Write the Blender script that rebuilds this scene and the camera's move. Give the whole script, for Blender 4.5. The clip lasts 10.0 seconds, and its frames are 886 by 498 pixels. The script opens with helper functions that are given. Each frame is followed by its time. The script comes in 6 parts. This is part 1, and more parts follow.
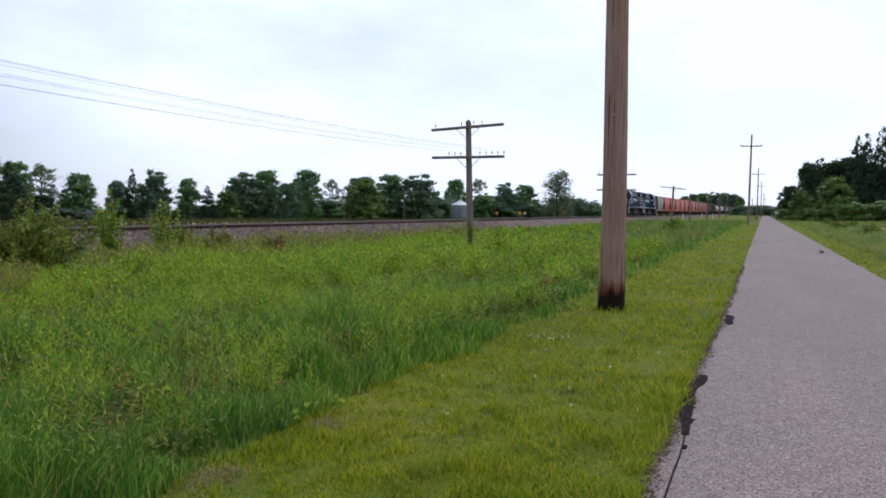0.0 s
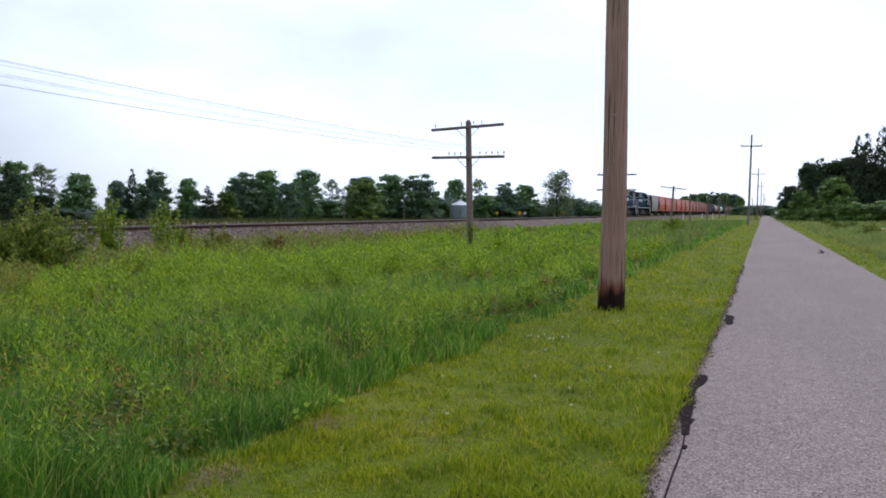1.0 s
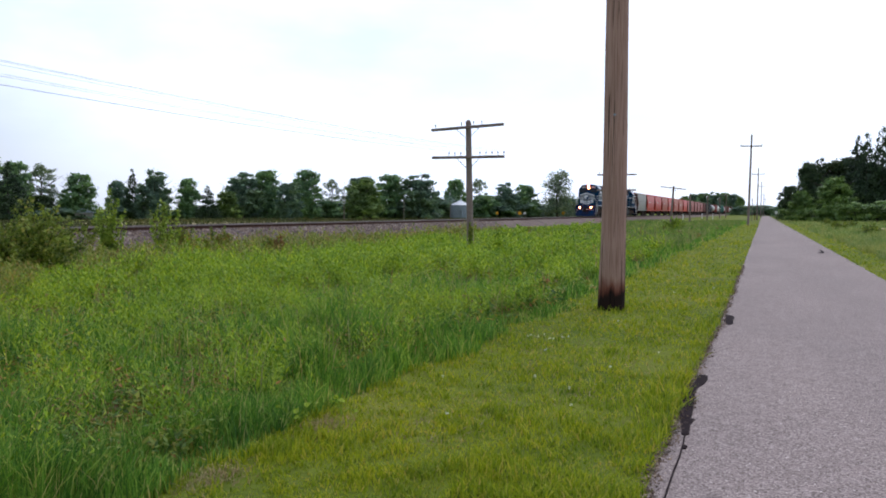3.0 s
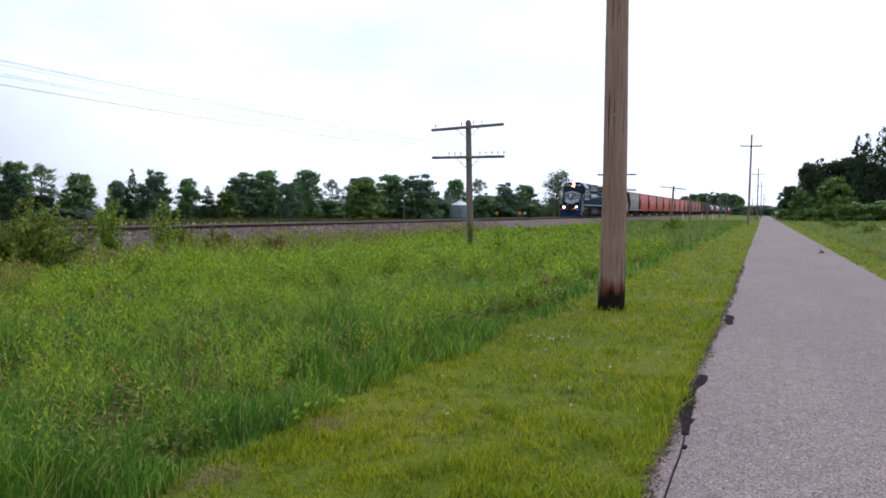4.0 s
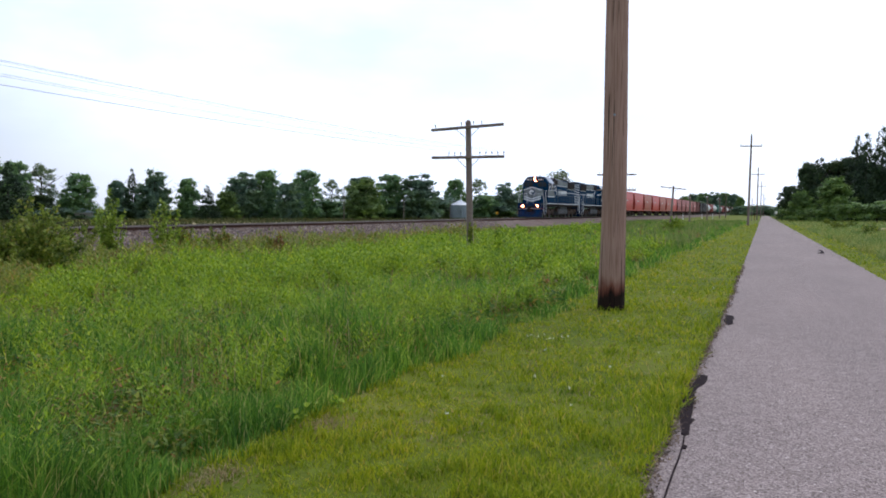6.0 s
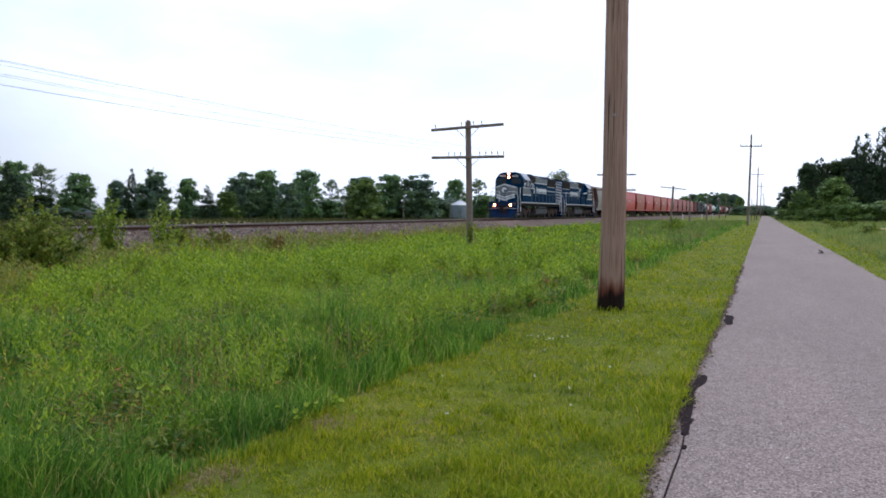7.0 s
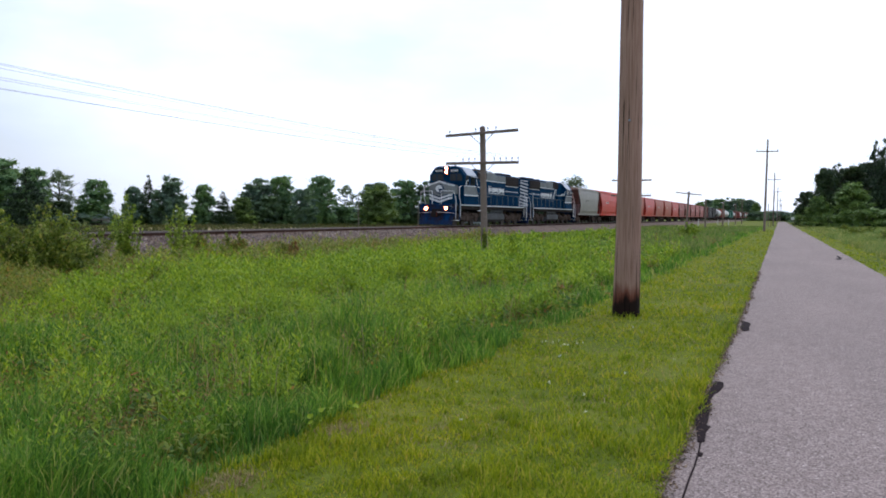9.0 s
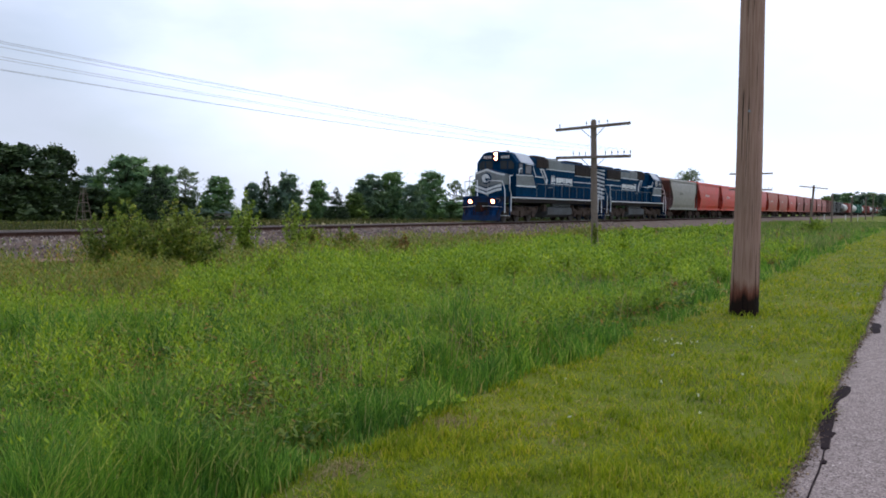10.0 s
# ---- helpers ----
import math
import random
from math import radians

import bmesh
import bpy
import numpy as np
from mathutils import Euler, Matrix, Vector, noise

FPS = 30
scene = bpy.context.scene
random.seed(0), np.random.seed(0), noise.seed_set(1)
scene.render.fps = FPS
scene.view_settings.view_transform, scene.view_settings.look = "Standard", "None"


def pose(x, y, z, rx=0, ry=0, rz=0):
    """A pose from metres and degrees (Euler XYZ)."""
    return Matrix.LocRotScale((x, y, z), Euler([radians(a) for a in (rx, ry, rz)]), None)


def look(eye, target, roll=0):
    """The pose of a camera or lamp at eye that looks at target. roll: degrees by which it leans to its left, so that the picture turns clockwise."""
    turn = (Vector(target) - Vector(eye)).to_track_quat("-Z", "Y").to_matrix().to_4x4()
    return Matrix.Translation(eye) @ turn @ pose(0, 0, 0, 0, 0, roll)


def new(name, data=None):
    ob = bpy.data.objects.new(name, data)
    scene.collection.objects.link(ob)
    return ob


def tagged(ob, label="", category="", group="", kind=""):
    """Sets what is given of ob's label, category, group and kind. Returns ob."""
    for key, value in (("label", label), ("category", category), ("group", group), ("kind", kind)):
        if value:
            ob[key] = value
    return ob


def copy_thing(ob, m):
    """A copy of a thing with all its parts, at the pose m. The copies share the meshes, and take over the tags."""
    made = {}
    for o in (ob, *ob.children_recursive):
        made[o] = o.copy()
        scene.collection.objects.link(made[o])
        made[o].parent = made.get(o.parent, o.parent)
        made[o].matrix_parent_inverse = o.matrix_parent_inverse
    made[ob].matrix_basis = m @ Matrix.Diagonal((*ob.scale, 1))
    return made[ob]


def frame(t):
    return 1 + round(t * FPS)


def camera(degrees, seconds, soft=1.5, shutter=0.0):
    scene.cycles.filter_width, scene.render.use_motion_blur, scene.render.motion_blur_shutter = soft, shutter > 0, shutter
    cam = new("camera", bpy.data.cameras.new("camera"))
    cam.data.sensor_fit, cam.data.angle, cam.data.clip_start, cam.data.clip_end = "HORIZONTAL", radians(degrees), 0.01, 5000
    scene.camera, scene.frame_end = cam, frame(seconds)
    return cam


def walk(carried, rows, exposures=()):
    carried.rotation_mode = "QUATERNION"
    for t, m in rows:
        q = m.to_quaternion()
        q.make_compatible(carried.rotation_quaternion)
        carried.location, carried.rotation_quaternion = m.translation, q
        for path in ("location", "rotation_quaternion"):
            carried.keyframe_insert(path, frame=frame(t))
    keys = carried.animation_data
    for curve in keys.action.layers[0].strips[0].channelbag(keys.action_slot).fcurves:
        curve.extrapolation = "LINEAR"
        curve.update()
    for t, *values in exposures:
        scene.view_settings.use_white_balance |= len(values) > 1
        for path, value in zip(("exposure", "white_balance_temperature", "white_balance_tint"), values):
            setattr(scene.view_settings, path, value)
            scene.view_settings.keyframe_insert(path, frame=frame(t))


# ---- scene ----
# The trail runs along +y, x points to its right, the eye stands 1.5 m over the verge.
cam = camera(57.5, 10.0, soft=1.8)
EYE = (0.0, 0.0, 1.5)
TURNS = [
    (0.0, 21.96, -2.69, -0.32), (3.0, 21.96, -2.69, -0.32), (6.0, 21.95, -2.69, -0.33), (7.5, 21.94, -2.69, -0.35),
    (7.6, 21.98, -2.61, -0.36), (7.7, 22.02, -2.29, -0.37), (7.8, 22.03, -2.31, -0.37), (8.0, 22.01, -2.33, -0.37),
    (8.5, 22.17, -2.32, -0.36), (8.7, 22.35, -2.31, -0.34), (8.9, 22.67, -2.30, -0.33), (9.0, 22.96, -2.29, -0.32),
    (9.1, 24.14, -2.29, -0.32), (9.2, 25.05, -2.29, -0.32), (9.3, 25.96, -2.29, -0.33), (9.4, 26.55, -2.31, -0.33),
    (9.5, 26.93, -2.33, -0.34), (9.6, 27.97, -2.36, -0.34), (9.7, 29.02, -2.42, -0.34), (9.8, 29.99, -2.53, -0.33),
    (10.0, 30.67, -2.69, -0.33)]
walk(cam, [(t, pose(*EYE, 90 + p, r, yaw)) for t, yaw, p, r in TURNS],
     exposures=[(0.0, -0.18), (0.6, -0.14), (1.2, -0.07), (2.0, 0.0), (6.0, 0.0), (9.0, 0.0), (9.6, -0.03), (10.0, -0.08)])

# ---------------------------------------------------------------- light
SUN_AZ, SUN_EL = 12.0, 48.0   # degrees to the right of the trail's direction, and up


def make_world():
    w = bpy.data.worlds.new("sky")
    scene.world = w
    w.use_nodes = True
    nt = w.node_tree
    nt.nodes.clear()
    N, L = nt.nodes.new, nt.links.new
    out, bg = N("ShaderNodeOutputWorld"), N("ShaderNodeBackground")
    sky = N("ShaderNodeTexSky")
    sky.sky_type, sky.sun_disc = "NISHITA", False
    sky.sun_elevation, sky.sun_rotation = radians(SUN_EL), radians(SUN_AZ)
    dim = N("ShaderNodeMixRGB")
    dim.blend_type, dim.inputs[0].default_value, dim.inputs[2].default_value = "MULTIPLY", 1.0, (0.115, 0.115, 0.115, 1)
    L(sky.outputs[0], dim.inputs[1])
    co = N("ShaderNodeTexCoord")
    # brightness of the cloud layer, strongest round the hidden sun
    dot = N("ShaderNodeVectorMath")
    dot.operation = "DOT_PRODUCT"
    el, az = radians(SUN_EL), radians(SUN_AZ)
    dot.inputs[1].default_value = (math.sin(az) * math.cos(el), math.cos(az) * math.cos(el), math.sin(el))
    L(co.outputs["Generated"], dot.inputs[0])
    glow = N("ShaderNodeMapRange")
    glow.interpolation_type = "SMOOTHSTEP"
    glow.inputs[1].default_value, glow.inputs[2].default_value = 0.31, 0.46
    glow.inputs[3].default_value, glow.inputs[4].default_value = 0.84, 1.36
    L(dot.outputs["Value"], glow.inputs[0])
    mp = N("ShaderNodeMapping")
    mp.inputs["Scale"].default_value = (1.0, 1.0, 2.6)
    L(co.outputs["Generated"], mp.inputs[0])
    nz = N("ShaderNodeTexNoise")
    nz.inputs["Scale"].default_value, nz.inputs["Detail"].default_value, nz.inputs["Roughness"].default_value = 3.2, 6, 0.5
    L(mp.outputs[0], nz.inputs[0])
    cover = N("ShaderNodeMapRange")
    cover.inputs[1].default_value, cover.inputs[2].default_value = 0.36, 0.6
    cover.inputs[3].default_value, cover.inputs[4].default_value = 0.62, 0.97
    L(nz.outputs[0], cover.inputs[0])
    grey = N("ShaderNodeMixRGB")
    grey.blend_type, grey.inputs[0].default_value, grey.inputs[1].default_value = "MULTIPLY", 1.0, (0.82, 0.91, 1.13, 1)
    L(glow.outputs[0], grey.inputs[2])
    mix = N("ShaderNodeMixRGB")
    L(cover.outputs[0], mix.inputs[0])
    L(dim.outputs[0], mix.inputs[1])
    L(grey.outputs[0], mix.inputs[2])
    L(mix.outputs[0], bg.inputs[0])
    bg.inputs[1].default_value = 1.0
    L(bg.outputs[0], out.inputs[0])
    lamp = bpy.data.lights.new("sun", "SUN")
    lamp.energy, lamp.angle, lamp.color = 1.0, radians(25), (1.0, 0.96, 0.9)
    s = new("sun", lamp)
    s.matrix_world = look((0, 0, 60), (-60 * math.sin(az) * math.cos(el), -60 * math.cos(az) * math.cos(el), 60 - 60 * math.sin(el)))


make_world()

# ---------------------------------------------------------------- materials


def material(name, rough=0.8, metal=0.0, spec=0.3):
    m = bpy.data.materials.new(name)
    m.use_nodes = True
    b = m.node_tree.nodes["Principled BSDF"]
    b.inputs["Roughness"].default_value, b.inputs["Metallic"].default_value = rough, metal
    b.inputs["Specular IOR Level"].default_value = spec
    if spec < 0.1:
        b.inputs["IOR"].default_value = 1.12
    return m, m.node_tree, b


def noise_node(nt, scale, detail=4, coords="Object", stretch=(1, 1, 1)):
    co, mp, nz = (nt.nodes.new("ShaderNode" + k) for k in ("TexCoord", "Mapping", "TexNoise"))
    mp.inputs["Scale"].default_value = stretch
    nz.inputs["Scale"].default_value, nz.inputs["Detail"].default_value = scale, detail
    nt.links.new(co.outputs[coords], mp.inputs[0])
    nt.links.new(mp.outputs[0], nz.inputs[0])
    return nz


def ramp(nt, source, stops):
    r = nt.nodes.new("ShaderNodeValToRGB")
    while len(r.color_ramp.elements) < len(stops):
        r.color_ramp.elements.new(0.5)
    for e, (at, c) in zip(r.color_ramp.elements, stops):
        e.position, e.color = at, (*c, 1)
    nt.links.new(source, r.inputs[0])
    return r


def blend(nt, fac, a, b, mode="MIX"):
    m = nt.nodes.new("ShaderNodeMixRGB")
    m.blend_type = mode
    for k, v in zip((0, 1, 2), (fac, a, b)):
        if isinstance(v, (int, float)):
            m.inputs[k].default_value = v
        elif isinstance(v, tuple):
            m.inputs[k].default_value = (*v, 1)
        else:
            nt.links.new(v, m.inputs[k])
    return m.outputs[0]


def bump(nt, b, source, strength=0.3, distance=0.01):
    n = nt.nodes.new("ShaderNodeBump")
    n.inputs["Strength"].default_value, n.inputs["Distance"].default_value = strength, distance
    nt.links.new(source, n.inputs["Height"])
    nt.links.new(n.outputs[0], b.inputs["Normal"])


def weathered(name, base, dirt, rough=0.6, metal=0.0, big=0.6, fine=9.0, amount=0.5, spec=0.3, coords="Object", stretch=(1, 1, 1)):
    """A painted or plain surface: base colour, dirt in soft stains, and fine grain."""
    m, nt, b = material(name, rough, metal, spec)
    n1, n2 = noise_node(nt, big, 5, coords, stretch), noise_node(nt, fine, 6, coords)
    f = ramp(nt, n1.outputs[0], [(0.35, (0, 0, 0)), (0.75, (amount,) * 3)])
    c = blend(nt, f.outputs[0], base, dirt)
    g = ramp(nt, n2.outputs[0], [(0.3, (0.78,) * 3), (0.7, (1.12,) * 3)])
    nt.links.new(blend(nt, 1.0, c, g.outputs[0], "MULTIPLY"), b.inputs["Base Color"])
    bump(nt, b, n2.outputs[0], 0.15, 0.01)
    return m


def leafy(name, stops, rough=0.55, thin=0.42, patch=0.25, patch_tint=(1.3, 1.25, 0.7), spec=0.25):
    """Leaves or blades: colour by piece, soft patches over the field, some light through the leaf."""
    m, nt, b = material(name, rough, 0, spec)
    geo = nt.nodes.new("ShaderNodeNewGeometry")
    r = ramp(nt, geo.outputs["Random Per Island"], stops)
    n1 = noise_node(nt, patch, 3, "Object")
    f = ramp(nt, n1.outputs[0], [(0.4, (0, 0, 0)), (0.65, (1, 1, 1))])
    c = blend(nt, f.outputs[0], r.outputs[0], blend(nt, 1.0, r.outputs[0], patch_tint, "MULTIPLY"))
    n2 = noise_node(nt, patch * 5, 4, "Object")
    f2 = ramp(nt, n2.outputs[0], [(0.3, (0.62, 0.72, 0.8)), (0.5, (1, 1, 1)), (0.72, (1.14, 1.10, 0.95))])
    c = blend(nt, 1.0, c, f2.outputs[0], "MULTIPLY")
    nt.links.new(c, b.inputs["Base Color"])
    tr, mx = nt.nodes.new("ShaderNodeBsdfTranslucent"), nt.nodes.new("ShaderNodeMixShader")
    nt.links.new(c, tr.inputs[0])
    mx.inputs[0].default_value = thin
    nt.links.new(b.outputs[0], mx.inputs[1])
    nt.links.new(tr.outputs[0], mx.inputs[2])
    nt.links.new(mx.outputs[0], nt.nodes["Material Output"].inputs[0])
    return m


def glowing(name, colour, strength):
    m, nt, b = material(name, 0.3)
    b.inputs["Base Color"].default_value = (*colour, 1)
    b.inputs["Emission Color"].default_value, b.inputs["Emission Strength"].default_value = (*colour, 1), strength
    return m


def asphalt_material():
    m, nt, b = material("aged_asphalt", 0.9, 0, 0.2)
    fine = nt.nodes.new("ShaderNodeTexVoronoi")
    co = nt.nodes.new("ShaderNodeTexCoord")
    fine.inputs["Scale"].default_value = 95
    nt.links.new(co.outputs["Object"], fine.inputs["Vector"])
    chips = ramp(nt, fine.outputs["Color"], [(0.0, (0.07, 0.052, 0.048)), (0.3, (0.195, 0.152, 0.140)), (0.7, (0.33, 0.266, 0.248)), (0.93, (0.42, 0.35, 0.325)), (1.0, (0.95, 0.84, 0.78))])
    n1, n2 = noise_node(nt, 0.55, 5, stretch=(1, 0.35, 1)), noise_node(nt, 7, 6)
    f1 = ramp(nt, n1.outputs[0], [(0.3, (0.86, 0.86, 0.87)), (0.7, (1.08, 1.06, 1.06))])
    f2 = ramp(nt, n2.outputs[0], [(0.3, (0.9,) * 3), (0.7, (1.08,) * 3)])
    c = blend(nt, 1.0, chips.outputs[0], f1.outputs[0], "MULTIPLY")
    nt.links.new(blend(nt, 1.0, c, f2.outputs[0], "MULTIPLY"), b.inputs["Base Color"])
    bump(nt, b, fine.outputs["Distance"], 0.5, 0.006)
    return m


def ground_material():
    m, nt, b = material("turf_soil", 0.95, 0, 0.1)
    n1, n2, n3 = noise_node(nt, 0.45, 5), noise_node(nt, 14, 6), noise_node(nt, 1.7, 4)
    base = ramp(nt, n1.outputs[0], [(0.3, (0.075, 0.11, 0.012)), (0.55, (0.13, 0.155, 0.016)), (0.75, (0.19, 0.18, 0.035))])
    soil = ramp(nt, n3.outputs[0], [(0.62, (0, 0, 0)), (0.78, (0.4, 0.4, 0.4))])
    c = blend(nt, soil.outputs[0], base.outputs[0], (0.24, 0.18, 0.10))
    g = ramp(nt, n2.outputs[0], [(0.3, (0.78,) * 3), (0.7, (1.14,) * 3)])
    nt.links.new(blend(nt, 1.0, c, g.outputs[0], "MULTIPLY"), b.inputs["Base Color"])
    bump(nt, b, n2.outputs[0], 0.5, 0.03)
    return m


def pole_material():
    """Weathered round timber: long grain, checks, and a charred, creosoted foot."""
    m, nt, b = material("weathered_pole_timber", 0.85, 0, 0.15)
    grain, check, tone = noise_node(nt, 14, 8, stretch=(5, 5, 0.12)), noise_node(nt, 7, 4, stretch=(3.6, 3.6, 0.07)), noise_node(nt, 0.8, 4)
    g = ramp(nt, grain.outputs[0], [(0.22, (0.20, 0.112, 0.082)), (0.5, (0.325, 0.202, 0.158)), (0.8, (0.43, 0.292, 0.235))])
    k = ramp(nt, check.outputs[0], [(0.355, (0.22,) * 3), (0.39, (1,) * 3)])
    c = blend(nt, 1.0, g.outputs[0], k.outputs[0], "MULTIPLY")
    t = ramp(nt, tone.outputs[0], [(0.3, (0.85,) * 3), (0.7, (1.15,) * 3)])
    c = blend(nt, 1.0, c, t.outputs[0], "MULTIPLY")
    co, sep = nt.nodes.new("ShaderNodeTexCoord"), nt.nodes.new("ShaderNodeSeparateXYZ")
    nt.links.new(co.outputs["Object"], sep.inputs[0])
    ragged = noise_node(nt, 7, 4, stretch=(2.2, 2.2, 0.35))
    add = nt.nodes.new("ShaderNodeMath")
    add.operation = "MULTIPLY_ADD"
    add.inputs[1].default_value = -0.5
    nt.links.new(ragged.outputs[0], add.inputs[0])
    nt.links.new(sep.outputs[2], add.inputs[2])
    foot = ramp(nt, add.outputs[0], [(0.0, (0.05, 0.04, 0.04)), (0.03, (0.16, 0.09, 0.075)), (0.14, (0.50, 0.30, 0.25)), (0.32, (1, 1, 1))])
    nt.links.new(blend(nt, 1.0, c, foot.outputs[0], "MULTIPLY"), b.inputs["Base Color"])
    bump(nt, b, blend(nt, 0.5, grain.outputs[0], k.outputs[0]), 0.7, 0.012)
    return m


MAT = {}
MAT["asphalt"] = asphalt_material()
MAT["ground"] = ground_material()
MAT["pole"] = pole_material()
MAT["tar"] = weathered("crack_sealant", (0.022, 0.015, 0.017), (0.045, 0.034, 0.035), 0.6, big=3, fine=30, spec=0.06)
MAT["old_wood"] = weathered("grey_pole_wood", (0.225, 0.175, 0.15), (0.13, 0.10, 0.088), 0.9, big=1.5, fine=14, stretch=(1, 1, 0.2))
MAT["porcelain"] = weathered("insulator_glass", (0.22, 0.25, 0.25), (0.1, 0.1, 0.1), 0.25)
MAT["wire"] = weathered("wire_metal", (0.2, 0.2, 0.22), (0.12, 0.12, 0.12), 0.6, 0.0)
MAT["ballast"] = weathered("ballast_bed", (0.165, 0.118, 0.098), (0.075, 0.05, 0.041), 0.95, big=1.2, fine=22, amount=0.8)
MAT["rail"] = weathered("rail_steel", (0.075, 0.042, 0.032), (0.04, 0.022, 0.017), 0.8, 0.0, spec=0.05)
MAT["rail_head"] = weathered("polished_rail_head", (0.15, 0.125, 0.115), (0.09, 0.06, 0.05), 0.6, 0.3)
MAT["tie"] = weathered("creosoted_tie", (0.055, 0.04, 0.032), (0.1, 0.08, 0.07), 0.95, spec=0.06)
MAT["blue"] = weathered("loco_blue_paint", (0.002, 0.035, 0.090), (0.003, 0.014, 0.030), 0.38, big=0.9, fine=4, amount=0.6, spec=0.04)
MAT["pilot_blue"] = weathered("dusty_pilot_paint", (0.006, 0.042, 0.125), (0.040, 0.030, 0.028), 0.6, big=1.3, fine=6, amount=1.0, spec=0.05)
MAT["grey"] = weathered("loco_grey_paint", (0.23, 0.25, 0.26), (0.12, 0.115, 0.11), 0.55, big=0.8, spec=0.06)
# grey paint lightened in its base colour for the sky it reflects
MAT["skylit_grey"] = weathered("skylit_grey_paint", (0.42, 0.45, 0.52), (0.3, 0.32, 0.36), 0.4, big=0.8, spec=0.2)
MAT["white"] = weathered("loco_white_stripe", (0.72, 0.74, 0.76), (0.4, 0.4, 0.4), 0.5)
MAT["black"] = weathered("grimy_black", (0.022, 0.021, 0.022), (0.06, 0.045, 0.035), 0.75, spec=0.06)
MAT["grille"] = weathered("radiator_grille", (0.045, 0.04, 0.04), (0.09, 0.06, 0.05), 0.7, spec=0.06)
MAT["truck"] = weathered("brake_dust_steel", (0.115, 0.085, 0.072), (0.022, 0.018, 0.017), 0.85, big=2.2, amount=0.9, spec=0.06)
MAT["tank"] = weathered("dusty_fuel_tank", (0.119, 0.126, 0.133), (0.070, 0.059, 0.049), 0.6, spec=0.06)
MAT["wheel"] = weathered("wheel_steel", (0.07, 0.055, 0.05), (0.03, 0.025, 0.02), 0.55, 0.6)
MAT["window"] = weathered("dark_cab_glass", (0.014, 0.020, 0.026), (0.03, 0.036, 0.04), 0.1, spec=0.25)
MAT["lamp"] = glowing("lit_headlamp", (1.0, 0.12, 0.05), 130)
MAT["reflector"] = weathered("lamp_reflector", (0.62, 0.5, 0.45), (0.5, 0.4, 0.35), 0.25, 0.8)
MAT["red_car"] = weathered("red_hopper_paint", (0.58, 0.026, 0.014), (0.44, 0.075, 0.035), 0.4, big=0.5, fine=3, amount=0.8, spec=0.12)
MAT["grey_car"] = weathered("grey_hopper_paint", (0.25, 0.235, 0.20), (0.16, 0.145, 0.115), 0.45, big=0.5, fine=3, spec=0.3)
MAT["brown_car"] = weathered("brown_hopper_paint", (0.30, 0.04, 0.034), (0.42, 0.20, 0.17), 0.55, big=0.5, fine=3, amount=0.9, spec=0.15)
MAT["oxide_car"] = weathered("oxide_boxcar_paint", (0.17, 0.045, 0.035), (0.09, 0.04, 0.03), 0.7, big=0.7)
MAT["dark_car"] = weathered("black_car_paint", (0.03, 0.032, 0.036), (0.08, 0.07, 0.06), 0.6)
MAT["green_car"] = weathered("green_boxcar_paint", (0.03, 0.17, 0.12), (0.05, 0.1, 0.08), 0.6)
MAT["pale_car"] = weathered("pale_tank_paint", (0.55, 0.55, 0.53), (0.3, 0.28, 0.25), 0.5)
# red of the hopper ends, darkened to paint in the shade between wagons
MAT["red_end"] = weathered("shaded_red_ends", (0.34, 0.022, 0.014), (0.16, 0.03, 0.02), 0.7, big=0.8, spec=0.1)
MAT["dusty_red_car"] = weathered("dusty_red_hopper_paint", (0.46, 0.065, 0.035), (0.36, 0.16, 0.09), 0.5, big=0.6, fine=3, amount=0.9, spec=0.2)
MAT["faint_letter"] = weathered("faded_white_lettering", (0.62, 0.5, 0.46), (0.5, 0.25, 0.2), 0.6, big=1.5)
# dark brown for wagon ends, with the shade there put into the colour
MAT["shaded_end"] = weathered("shaded_car_ends", (0.05, 0.024, 0.02), (0.03, 0.018, 0.015), 0.9, spec=0.05)
MAT["galvanised"] = weathered("galvanised_steel", (0.27, 0.32, 0.36), (0.19, 0.22, 0.25), 0.5, 0.3)
MAT["sign_yellow"] = weathered("yellow_sign_face", (0.75, 0.35, 0.02), (0.5, 0.25, 0.02), 0.5)
MAT["sign_white"] = weathered("white_sign_face", (0.75, 0.75, 0.75), (0.5, 0.5, 0.5), 0.5)
MAT["bark"] = weathered("tree_bark", (0.06, 0.05, 0.04), (0.03, 0.025, 0.02), 0.95, big=2, fine=12)
MAT["dry_field"] = weathered("ripe_dry_grass", (0.40, 0.33, 0.16), (0.25, 0.22, 0.1), 0.95, big=0.2)
GREEN = [(0.0, (0.049, 0.131, 0.023)), (0.4, (0.104, 0.239, 0.030)), (0.75, (0.183, 0.353, 0.044)), (0.92, (0.354, 0.467, 0.090)), (1.0, (0.549, 0.433, 0.180))]
MAT["tall_grass"] = leafy("tall_grass_blades", GREEN, patch=0.35, patch_tint=(1.12, 1.08, 0.85))
MAT["turf"] = leafy("mown_turf_blades", [(0.0, (0.099, 0.167, 0.009)), (0.3, (0.234, 0.308, 0.012)), (0.6, (0.287, 0.351, 0.017)), (0.9, (0.421, 0.432, 0.033)), (1.0, (0.550, 0.432, 0.114))], patch=0.5, patch_tint=(1.12, 1.04, 0.8))
MAT["weed"] = leafy("weed_leaves", patch=0.4, patch_tint=(1.28, 1.12, 0.75), stops=[(0.0, (0.095, 0.196, 0.015)), (0.5, (0.207, 0.339, 0.021)), (1.0, (0.370, 0.477, 0.034))])
